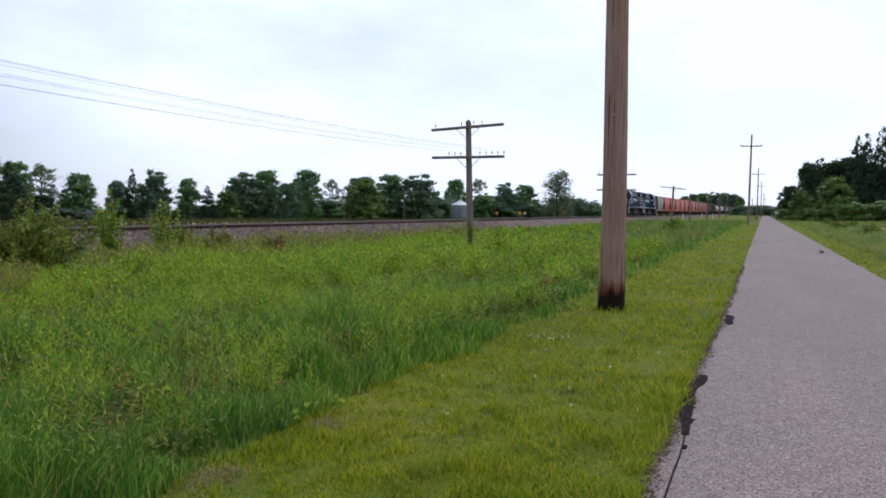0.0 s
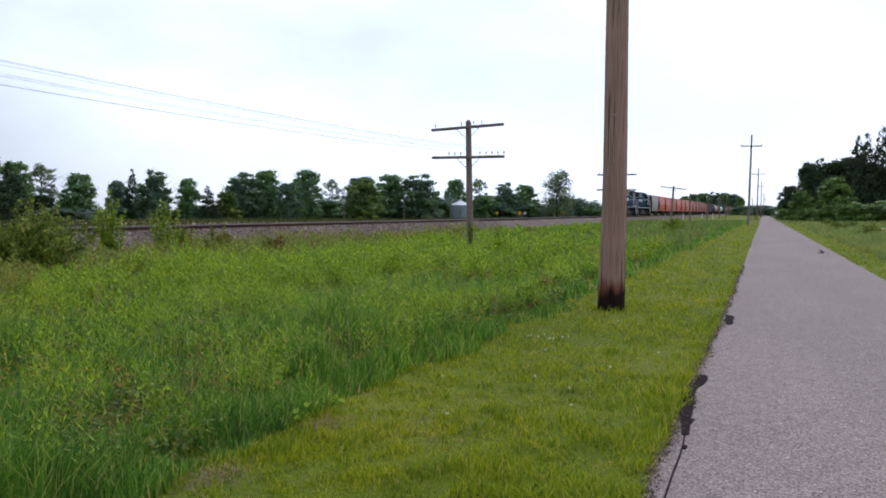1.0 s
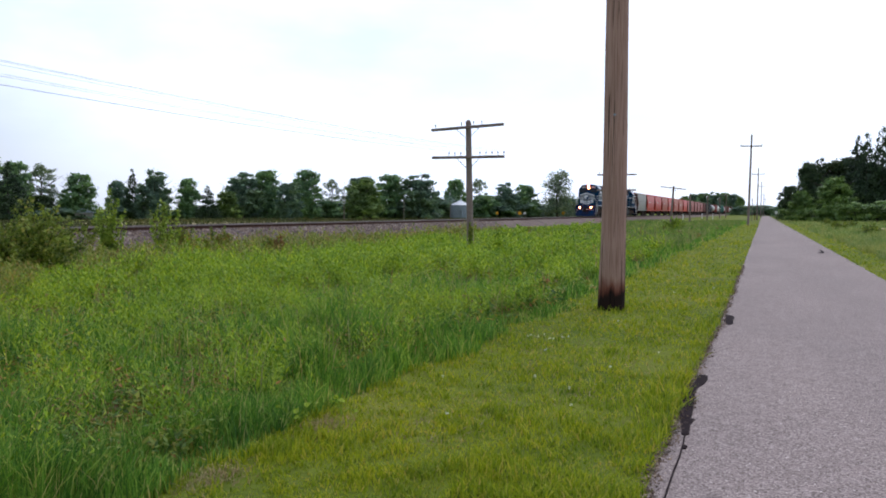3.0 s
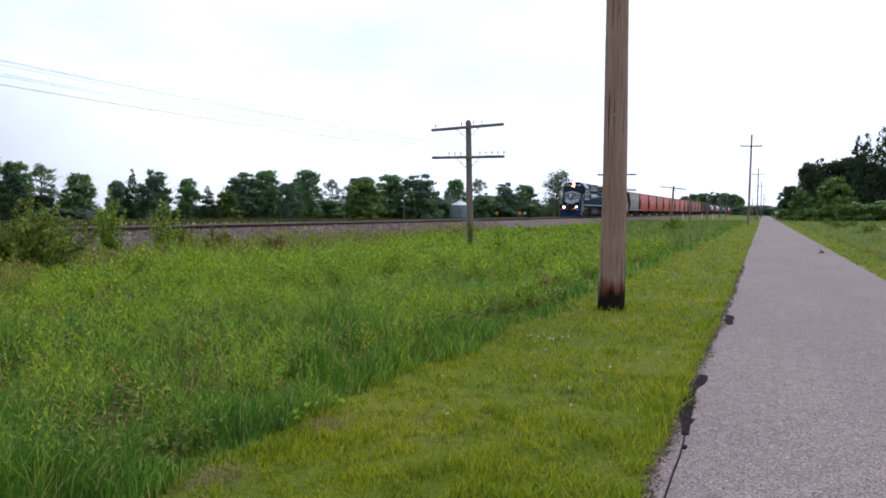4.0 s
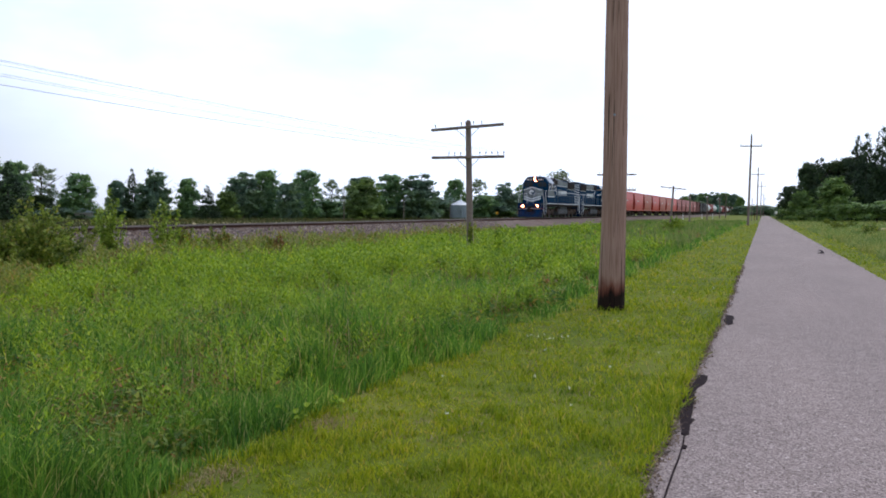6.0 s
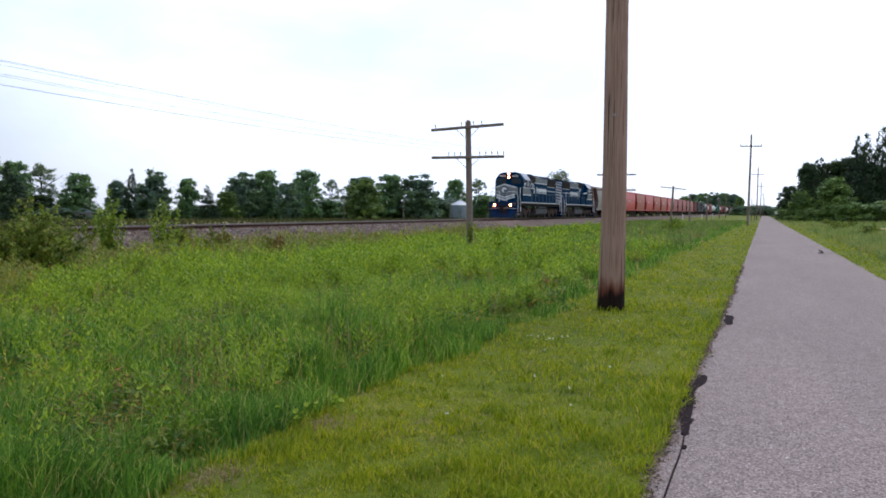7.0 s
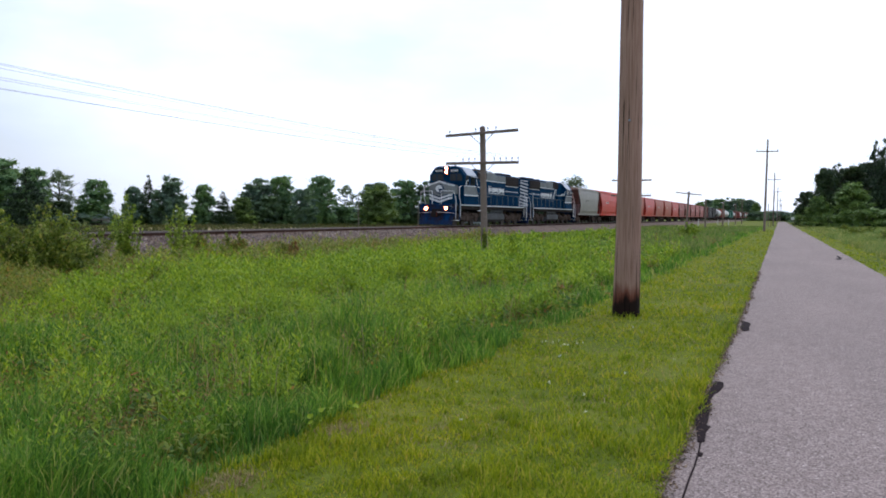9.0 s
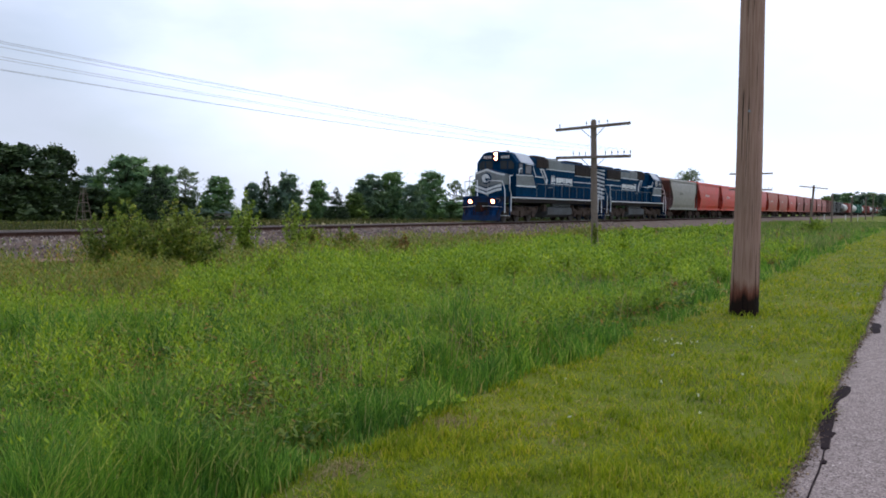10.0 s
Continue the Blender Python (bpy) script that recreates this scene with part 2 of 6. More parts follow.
MAT["olive_weed"] = leafy("olive_weed_leaves", [(0.0, (0.09, 0.13, 0.02)), (0.5, (0.18, 0.23, 0.04)), (0.8, (0.29, 0.28, 0.08)), (1.0, (0.30, 0.16, 0.07))], patch=0.3)
MAT["lime_leaf"] = leafy("lime_yellow_leaves", [(0.0, (0.20, 0.30, 0.02)), (0.6, (0.36, 0.46, 0.04)), (1.0, (0.5, 0.5, 0.07))], patch=1)
MAT["straw"] = leafy("dry_straw_stalks", [(0.0, (0.22, 0.15, 0.08)), (1.0, (0.45, 0.36, 0.22))], patch=1)
MAT["clover"] = leafy("white_clover_heads", [(0.0, (0.55, 0.55, 0.5)), (1.0, (0.8, 0.8, 0.76))], patch=1)
MAT["sapling"] = leafy("sapling_leaves", [(0.0, (0.11, 0.18, 0.026)), (0.5, (0.22, 0.32, 0.045)), (1.0, (0.36, 0.43, 0.09))], patch=0.8)
MAT["dock"] = leafy("rusty_dock_seed", [(0.0, (0.15, 0.07, 0.04)), (0.6, (0.26, 0.14, 0.06)), (1.0, (0.28, 0.24, 0.08))], patch=0.8)
MAT["bush"] = leafy("bush_leaves", [(0.0, (0.085, 0.13, 0.024)), (0.5, (0.165, 0.225, 0.038)), (0.85, (0.26, 0.31, 0.06)), (1.0, (0.34, 0.30, 0.10))], patch=0.6)
# dark and mid tree leaves: bluish lift of distance haze put into the colour
MAT["leaf_dark"] = leafy("dark_tree_leaves", [(0.0, (0.080, 0.131, 0.100)), (0.5, (0.120, 0.193, 0.134)), (1.0, (0.161, 0.251, 0.168))], patch=0.3, thin=0.25)
MAT["leaf_mid"] = leafy("tree_leaves", [(0.0, (0.091, 0.172, 0.088)), (0.5, (0.139, 0.246, 0.114)), (1.0, (0.193, 0.312, 0.142))], patch=0.3, thin=0.25)
MAT["leaf_grey"] = leafy("grey_green_leaves", [(0.0, (0.070, 0.112, 0.070)), (0.5, (0.152, 0.211, 0.139)), (1.0, (0.257, 0.316, 0.227))], patch=0.3, thin=0.3)
MAT["wood_leaf"] = leafy("wood_edge_leaves", [(0.0, (0.021, 0.043, 0.023)), (0.5, (0.043, 0.075, 0.035)), (1.0, (0.075, 0.117, 0.051))], patch=0.3, thin=0.2)
MAT["leaf_light"] = leafy("light_tree_leaves", [(0.0, (0.09, 0.15, 0.05)), (0.5, (0.14, 0.215, 0.07)), (1.0, (0.19, 0.27, 0.09))], patch=0.3, thin=0.25)
MAT["wood_light"] = leafy("wood_edge_light_leaves", [(0.0, (0.070, 0.130, 0.040)), (0.5, (0.130, 0.220, 0.064)), (1.0, (0.200, 0.300, 0.090))], patch=0.3, thin=0.25)
MAT["needle"] = leafy("conifer_needles", [(0.0, (0.012, 0.027, 0.014)), (0.6, (0.026, 0.052, 0.025)), (1.0, (0.05, 0.085, 0.038))], patch=0.3, thin=0.1)

# ---------------------------------------------------------------- mesh helpers


def part(name, bm, mat, parent=None, label=""):
    me = bpy.data.meshes.new(name)
    bm.normal_update()
    bm.to_mesh(me)
    bm.free()
    me.materials.append(MAT[mat])
    ob = new(name, me)
    ob.parent = parent
    return tagged(ob, label)


def shared(name, like, parent, m):
    """One more piece on the mesh of an alike piece."""
    ob = new(name, like.data)
    ob.parent = parent
    ob.matrix_basis = m
    return ob


def empty(name, label, category, group="", m=None):
    ob = new(name)
    ob.empty_display_size = 0.3
    if m is not None:
        ob.matrix_basis = m
    return tagged(ob, label, category, group)


def soup(name, verts, tris, mat, parent=None):
    """One mesh of many small triangles from arrays."""
    verts, tris = np.asarray(verts, np.float32), np.asarray(tris, np.int32)
    me = bpy.data.meshes.new(name)
    me.vertices.add(len(verts))
    me.vertices.foreach_set("co", verts.ravel())
    me.loops.add(tris.size)
    me.loops.foreach_set("vertex_index", tris.ravel())
    me.polygons.add(len(tris))
    me.polygons.foreach_set("loop_start", np.arange(0, tris.size, 3, dtype=np.int32))
    me.update(calc_edges=True)
    me.materials.append(MAT[mat])
    ob = new(name, me)
    ob.parent = parent
    return ob


def box(bm, x0, x1, y0, y1, z0, z1, bev=0.0):
    r = bmesh.ops.create_cube(bm, size=1.0, matrix=Matrix.Translation(((x0 + x1) / 2, (y0 + y1) / 2, (z0 + z1) / 2)) @ Matrix.Diagonal((x1 - x0, y1 - y0, z1 - z0, 1)))
    if bev:
        edges = list({e for v in r["verts"] for e in v.link_edges})
        bmesh.ops.bevel(bm, geom=edges, offset=bev, segments=2, affect="EDGES", profile=0.6)
    return bm


def tube(bm, a, b, r0, r1=None, n=10):
    a, b = Vector(a), Vector(b)
    r1 = r0 if r1 is None else r1
    m = Matrix.Translation((a + b) / 2) @ (b - a).to_track_quat("Z", "Y").to_matrix().to_4x4()
    bmesh.ops.create_cone(bm, cap_ends=True, segments=n, radius1=r0, radius2=r1, depth=(b - a).length, matrix=m)
    return bm


def pipe(bm, pts, r, n=6):
    """One bent tube through the points."""
    pts = [Vector(p) for p in pts]
    rings = []
    for k, p in enumerate(pts):
        way = (pts[min(k + 1, len(pts) - 1)] - pts[max(k - 1, 0)]).normalized()
        side = way.cross(Vector((0.13, 0.21, 1.0)) if abs(way.z) < 0.9 else Vector((1, 0.1, 0))).normalized()
        up = way.cross(side)
        rings.append([bm.verts.new(p + (side * math.cos(6.2832 * i / n) + up * math.sin(6.2832 * i / n)) * r) for i in range(n)])
    for a, b in zip(rings, rings[1:]):
        for i in range(n):
            bm.faces.new((a[i], a[(i + 1) % n], b[(i + 1) % n], b[i])).smooth = True
    bm.faces.new(rings[0])
    bm.faces.new(rings[-1][::-1])
    return bm


def prism(bm, outline, axis, lo, hi):
    """A polygon swept along an axis: the outline gives the two other coordinates in order."""
    def at(p, d):
        v = [p[0], p[1]]
        v.insert("xyz".index(axis), d)
        return bm.verts.new(v)
    A, B = [at(p, lo) for p in outline], [at(p, hi) for p in outline]
    n = len(outline)
    faces = [bm.faces.new(A), bm.faces.new(B[::-1])] + [bm.faces.new((A[i], B[i], B[(i + 1) % n], A[(i + 1) % n])) for i in range(n)]
    bmesh.ops.recalc_face_normals(bm, faces=faces)
    return bm


def nb():
    return bmesh.new()


# ---------------------------------------------------------------- ground, trail, track
RAIL_Z, TRACK_X = 0.78, -25.5


def land(x, y):
    """Height of the ground: flat by the trail, a shallow dip in the meadow, gentle swells."""
    dip = -0.16 * np.exp(-((x + 12.5) / 5.5) ** 2)
    swell = 0.05 * np.sin(x * 0.7 + 1.3 * np.sin(y * 0.21)) * np.sin(y * 0.33) * np.clip((np.abs(x - 1.0) - 3.2) / 2.0, 0, 1)
    return dip + swell - 0.03


def make_ground():
    xs = np.unique(np.concatenate([np.linspace(-3000, -200, 12), np.linspace(-200, -40, 24), np.linspace(-40, 12, 105), np.linspace(12, 100, 20), np.linspace(100, 3000, 12)]))
    ys = np.unique(np.concatenate([np.linspace(-600, -20, 8), np.linspace(-20, 60, 120), np.linspace(60, 200, 40), np.linspace(200, 4000, 20)]))
    X, Y = np.meshgrid(xs, ys)
    far = np.clip((200 - np.hypot(X, Y)) / 100, 0, 1)
    V = np.stack([X, Y, land(X, Y) * far - 0.03 * (1 - far)], -1).reshape(-1, 3)
    i = (np.arange(len(ys) - 1)[:, None] * len(xs) + np.arange(len(xs) - 1)).ravel()
    w = len(xs)
    T = np.concatenate([np.stack([i, i + 1, i + w + 1], -1), np.stack([i, i + w + 1, i + w], -1)])
    g = soup("ground", V, T, "ground")
    tagged(g, "green grassy ground with bare brown patches, flat to the horizon", "ground", kind="structure")
    g.data.polygons.foreach_set("use_smooth", [True] * len(g.data.polygons))


def trail_edge(y, side):
    return (-0.57 if side < 0 else 2.50) - 0.0062 * max(0.0, y - 14) + 0.022 * math.sin(y * 1.9 + side) * math.sin(y * 0.7) + 0.014 * math.sin(y * 5.3 + side * 2)


def make_trail():
    bm = nb()
    ys = [-15 + 0.4 * i for i in range(190)] + [61 + 6 * i for i in range(60)]
    rows = []
    for y in ys:
        l, r = trail_edge(y, -1), trail_edge(y, 1)
        rows.append([bm.verts.new(p) for p in ((l - 0.03, y, -0.05), (l, y, 0.0), (0.5 * (l + r), y, 0.012), (r, y, 0.0), (r + 0.03, y, -0.05))])
    for a, b in zip(rows, rows[1:]):
        for k in range(4):
            bm.faces.new((a[k], a[k + 1], b[k + 1], b[k]))
    tagged(part("trail_pavement", bm, "asphalt"), "pale grey worn asphalt trail with a crumbling edge", "path", kind="structure")


def tar_patch(name, outline, label):
    bm = nb()
    prism(bm, outline, "z", 0.0, 0.009)
    ob = part(name, bm, "tar")
    return tagged(ob, label, "tar patch", "tar marks on the trail")


def make_tar():
    lobe = [(-0.563, 7.70), (-0.526, 7.75), (-0.485, 7.70), (-0.475, 7.55), (-0.489, 7.35), (-0.530, 7.17), (-0.537, 6.97), (-0.515, 6.61), (-0.496, 6.26), (-0.492, 6.06), (-0.464, 6.04), (-0.481, 5.89), (-0.467, 5.63), (-0.491, 5.58), (-0.515, 5.61), (-0.529, 5.76), (-0.552, 5.91), (-0.588, 6.25), (-0.604, 6.64), (-0.603, 6.86), (-0.585, 7.14), (-0.572, 7.44)]
    tar_patch("tar_patch", lobe, "long dark tar patch sealing the trail's broken edge")
    tar_patch("tar_patch", [(-0.475, 11.37), (-0.41, 11.5), (-0.43, 11.9), (-0.42, 12.2), (-0.46, 12.4), (-0.56, 12.45), (-0.53, 12.1), (-0.55, 11.85), (-0.515, 11.6)], "small dark tar blot near the trail's edge")
    tar_patch("tar_patch", [(1.74, 33.0), (1.93, 33.1), (2.01, 34.4), (2.01, 35.6), (1.96, 36.9), (1.92, 35.6), (1.91, 34.2), (1.78, 33.8)], "small dark tar blot on the far side of the trail")
    tar_patch("tar_patch", [(-0.475, 5.26), (-0.455, 5.26), (-0.45, 5.32), (-0.47, 5.34)], "tiny dark tar drop on the trail")
    pts = [(-0.492, 5.59), (-0.479, 5.34), (-0.474, 5.04), (-0.477, 4.80), (-0.476, 4.62), (-0.475, 4.46), (-0.473, 4.30), (-0.55, 3.9), (-0.54, 3.2), (-0.55, 2.6)]
    tar_patch("crack_line", [(x - 0.0045, y) for x, y in pts] + [(x + 0.0045, y) for x, y in reversed(pts)], "thin dark sealed crack running along the trail's edge")


def make_track():
    bm = nb()
    prof = [(-4.3, -0.2), (-1.9, 0.56), (-1.3, 0.58), (1.3, 0.58), (1.9, 0.56), (4.4, -0.2)]
    rnd = random.Random(5)
    ys = [-40 + 0.8 * i for i in range(200)] + [120 + 8 * i for i in range(100)]
    rows = [[bm.verts.new((TRACK_X + x + rnd.uniform(-.08, .08), y, z + rnd.uniform(-.03, .03))) for x, z in prof] for y in ys]
    for a, b in zip(rows, rows[1:]):
        for k in range(len(prof) - 1):
            bm.faces.new((a[k], a[k + 1], b[k + 1], b[k]))
    bed = tagged(part("ballast", bm, "ballast"), "purplish grey crushed stone ballast bank under the track", "ballast", kind="structure")
    # loose stones on the near slope
    r = np.random.default_rng(3)
    n = 26000
    y = -5 + 75 * r.random(n) ** 1.3
    u = r.random(n)
    x = TRACK_X + 1.2 + u * 3.2
    z = np.where(x - TRACK_X < 1.9, 0.56, 0.56 - (x - TRACK_X - 1.9) * 0.304)
    c = np.stack([x, y, z + 0.01], -1)
    s = r.uniform(0.03, 0.075, (n, 1))
    off = np.array([(1, 0, 0), (-.5, .87, 0), (-.5, -.87, 0), (0, 0, 1)]) * 1.0
    th = r.random(n) * 6.28
    R = np.zeros((n, 3, 3))
    R[:, 0, 0], R[:, 0, 1], R[:, 1, 0], R[:, 1, 1], R[:, 2, 2] = np.cos(th), -np.sin(th), np.sin(th), np.cos(th), 1
    V = c[:, None] + np.einsum("nij,kj->nki", R, off) * s[:, None] * r.uniform(0.7, 1.3, (n, 4, 1))
    T = np.array([(0, 1, 3), (1, 2, 3), (2, 0, 3)])[None] + 4 * np.arange(n)[:, None, None]
    ob = soup("ballast_stones", V.reshape(-1, 3), T.reshape(-1, 3), "stones")
    tagged(ob, "loose grey and pinkish ballast stones", "stones", kind="stuff")
    tr = empty("railway_track", "straight railway track of rusty rails on dark ties", "railway track")
    tr["kind"] = "structure"
    for sx in (-0.7525, 0.7525):
        bm = nb()
        x = TRACK_X + sx
        web = [(x - 0.07, 0.60), (x + 0.07, 0.60), (x + 0.07, 0.615), (x + 0.012, 0.64), (x + 0.012, 0.735), (x - 0.012, 0.735), (x - 0.012, 0.64), (x - 0.07, 0.615)]
        prism(bm, web, "y", -60, 900)
        rail = part("rail", bm, "rail", tr)
        bm = nb()
        prism(bm, [(x - 0.037, 0.737), (x + 0.037, 0.737), (x + 0.037, 0.77), (x + 0.028, RAIL_Z), (x - 0.028, RAIL_Z), (x - 0.037, 0.77)], "y", -60, 900)
        part("rail_head", bm, "rail_head", rail)
    bm = nb()
    box(bm, -1.3, 1.3, -0.11, 0.11, -0.1, 0.0, 0.012)
    first = part("tie", bm, "tie", tr)
    first.matrix_basis = pose(TRACK_X, -10, 0.605)
    for k in range(1, 180):
        shared("tie", first, tr, pose(TRACK_X, -10 + 0.55 * k, 0.605))


MAT["stones"] = leafy("ballast_chips", [(0.0, (0.06, 0.040, 0.034)), (0.4, (0.135, 0.096, 0.082)), (0.8, (0.22, 0.168, 0.148)), (1.0, (0.40, 0.34, 0.31))], rough=0.9, thin=0.0, patch=0.4, patch_tint=(0.85, 0.8, 0.78))
make_ground()
make_trail()
make_tar()
make_track()

# ---------------------------------------------------------------- poles and wires


def make_near_pole():
    p = empty("utility_pole", "tall weathered brown wooden utility pole with a charred foot", "utility pole", "power poles along the trail", pose(-2.27, 12.72, -0.06, 0.35, 0.55, 0))
    bm = nb()
    rings, n = [], 28
    rnd = random.Random(2)
    ridge = [rnd.uniform(-0.008, 0.008) for _ in range(n)]
    for k in range(40):
        z = 11.5 * k / 39
        r = 0.205 * (1 - 0.030 * z) * (1.0 - 0.07 * min(1, z / 1.2))
        rings.append([bm.verts.new(((r + ridge[i]) * math.cos(6.2832 * i / n) + 0.012 * math.sin(z * 0.9), (r + ridge[i]) * math.sin(6.2832 * i / n), z)) for i in range(n)])
    for a, b in zip(rings, rings[1:]):
        for i in range(n):
            bm.faces.new((a[i], a[(i + 1) % n], b[(i + 1) % n], b[i])).smooth = True
    bm.faces.new(rings[-1])
    part("pole_shaft", bm, "pole", p)
    bm = nb()
    tube(bm, (0.02, -0.20, 3.05), (0.02, -0.17, 3.05), 0.018, n=8)
    part("metal_tag", bm, "galvanised", p, "small round metal tag nailed to the pole")


def power_pole(y, lean):
    p = empty("power_pole", "slim grey wooden power pole with one crossarm", "utility pole", "power poles along the trail", pose(-2.3, y, -0.05, 0, lean, 0))
    bm = tube(nb(), (0, 0, 0), (0, 0, 10.85), 0.145, 0.09, 12)
    part("pole_shaft", bm, "old_wood", p)
    bm = box(nb(), -1.22, 1.22, -0.05, 0.05, 9.48, 9.6, 0.01)
    part("crossarm", bm, "old_wood", p)
    for x, z in ((-1.16, 9.6), (1.16, 9.6), (0.0, 10.85)):
        bm = tube(nb(), (x, 0, z), (x, 0, z + 0.2), 0.045, 0.03, 8)
        part("insulator", bm, "porcelain", p)
    return p


def telegraph_pole(x, y, h, lean, arms, tilt=(0, 0)):
    p = empty("telegraph_pole", "leaning grey telegraph pole with two crossarms of insulators" if arms == 2 else "bare weathered grey telegraph pole", "telegraph pole", "telegraph poles beside the track", pose(x, y, -0.2, 0, lean, 0))
    bm = tube(nb(), (0, 0, 0), (0, 0, h), 0.145, 0.115, 14)
    tube(bm, (0, 0, h), (0, 0, h + 0.07), 0.115, 0.05, 14)
    part("pole_shaft", bm, "old_wood", p)
    pins = ((-1.43, -0.25, 0.3, 0.66), (-0.85, -0.58, -0.31, 0.55, 0.82, 1.08, 1.34, 1.6))
    for k in range(arms):
        z = h - 0.24 - 1.23 * k
        a = box(nb(), -1.58, 1.58, -0.06, 0.06, -0.055, 0.055, 0.008)
        arm = part("crossarm", a, "old_wood", p)
        arm.matrix_basis = pose(0, -0.15, z, 0, tilt[k], 0)
        for px in pins[k]:
            bm = tube(nb(), (px * 0.98, 0, 0.05), (px * 0.98, 0, 0.17), 0.012, n=6)
            tube(bm, (px * 0.98, 0, 0.15), (px * 0.98, 0, 0.22), 0.034, 0.022, 8)
            part("insulator", bm, "porcelain", arm)
        for s in (-1, 1):
            bm = tube(nb(), (s * 0.5, -0.09, z - 0.05 + 0.5 * s * -math.sin(radians(tilt[k]))), (s * 0.06, -0.13, z - 0.45), 0.014, n=6)
            part("brace", bm, "wire", p)
    return p


def wire(ys, xs, zs, sag, r=0.0024):
    bm = nb()
    pts = [(xs[0] + (xs[1] - xs[0]) * u, ys[0] + (ys[1] - ys[0]) * u, zs[0] + (zs[1] - zs[0]) * u - 4 * sag * u * (1 - u)) for u in [i / 24 for i in range(25)]]
    pipe(bm, pts, r, 5)
    tagged(part("overhead_wire", bm, "wire"), "thin dark sagging telegraph wire", "wire", "telegraph wires")


make_near_pole()
for y, lean in ((104, 1.0), (180, 0.6), (262, 0.4), (390, 0.3), (520, 0.3)):
    power_pole(y, lean)
TEL_X = -11.5
telegraph_pole(TEL_X, 31.6, 5.4, -1.4, 2, (-1.2, 1.6))
telegraph_pole(TEL_X, -8.6, 5.4, -0.5, 2, (0, 0))
telegraph_pole(TEL_X, 66.0, 4.95, 0.5, 2, (-0.5, 0))
telegraph_pole(TEL_X, 105.5, 5.0, 3.4, 1, (3, 0))
telegraph_pole(TEL_X, 132.0, 4.6, 0.3, 0)
telegraph_pole(TEL_X, 170.0, 5.0, 1.0, 0)
telegraph_pole(TEL_X, 215.0, 5.4, -0.6, 0)
telegraph_pole(TEL_X, 246.0, 7.0, 0.6, 1, (-1, 0))
for px, sag, dz in ((-0.83, 0.354, 0.0), (-0.57, 0.39, 0.0), (0.54, 0.458, 0.0), (0.80, 0.474, 0.0), (1.06, 0.391, 0.0), (1.31, 0.395, 0.0), (1.57, 0.431, 0.0)):
    wire((31.45, -8.75), (TEL_X + px, TEL_X + px), (3.98 + dz, 3.98), sag)

# ---------------------------------------------------------------- train
WHEELS = []   # (wheelset, radius, sense)


def wheelset(parent, y, r, sense, m=None):
    bm = nb()
    tube(bm, (-0.8, 0, 0), (0.8, 0, 0), 0.09, n=10)
    for s in (-1, 1):
        tube(bm, (s * 0.68, 0, 0), (s * 0.82, 0, 0), r, r, 28)
        tube(bm, (s * 0.66, 0, 0), (s * 0.69, 0, 0), r + 0.03, r + 0.03, 28)
        tube(bm, (s * 0.80, 0, 0), (s * 0.845, 0, 0), r * 0.42, r * 0.36, 14)
        for k in range(4):
            a = k * 1.5708
            tube(bm, (s * 0.81, math.cos(a) * r * 0.62, math.sin(a) * r * 0.62), (s * 0.83, math.cos(a) * r * 0.62, math.sin(a) * r * 0.62), 0.05, n=8)
    w = part("wheelset", bm, "wheel", parent)
    w.matrix_basis = pose(0, y, r)
    return w


def loco_truck(parent, yc):
    t = empty("truck", "", "")
    t.parent = parent
    t.matrix_basis = pose(0, yc, 0)
    for s in (-1, 1):
        bm = nb()
        x0, x1 = (0.98, 1.14) if s > 0 else (-1.14, -0.98)
        prism(bm, [(-2.75, 0.62), (-2.75, 0.95), (-2.2, 1.05), (-1.4, 0.85), (-0.6, 1.05), (0.6, 1.05), (1.4, 0.85), (2.2, 1.05), (2.75, 0.95), (2.75, 0.62), (2.3, 0.45), (1.6, 0.55), (0.5, 0.42), (-0.5, 0.42), (-1.6, 0.55), (-2.3, 0.45)], "x", x0, x1)
        for y in (-2.0, 0.0, 2.0):
            box(bm, min(s * 1.12, s * 1.24), max(s * 1.12, s * 1.24), y - 0.22, y + 0.22, 0.32, 0.76, 0.03)
            tube(bm, (s * 1.1, y + 0.75, 0.75), (s * 1.1, y + 0.75, 1.12), 0.11, n=10)
        tube(bm, (s * 1.22, -1.35, 0.95), (s * 1.22, -0.8, 0.95), 0.12, n=10)
        tube(bm, (s * 1.22, 0.9, 0.95), (s * 1.22, 1.45, 0.95), 0.12, n=10)
        part("side_frame", bm, "truck", t)
    bm = box(nb(), -0.95, 0.95, -0.6, 0.6, 0.6, 1.25)
    part("bolster", bm, "black", t)
    for y in (-2.0, 0.0, 2.0):
        WHEELS.append((wheelset(t, y, 0.51, 0), 0.51, y))
    return t


def rail_pair(loco, s, y0, y1):
    """Handrail along one side, with stanchions down to the sill."""
    x = s * 1.47
    bm = pipe(nb(), [(x, y0, 2.72), (x, y1, 2.72)], 0.022)
    hr = part("handrail", bm, "grey", loco)
    n = int((y1 - y0) / 1.45)
    for k in range(n + 1):
        y = y0 + (y1 - y0) * k / n
        part("stanchion", tube(nb(), (x, y, 1.6), (x, y, 2.73), 0.018, n=6), "grey", hr)


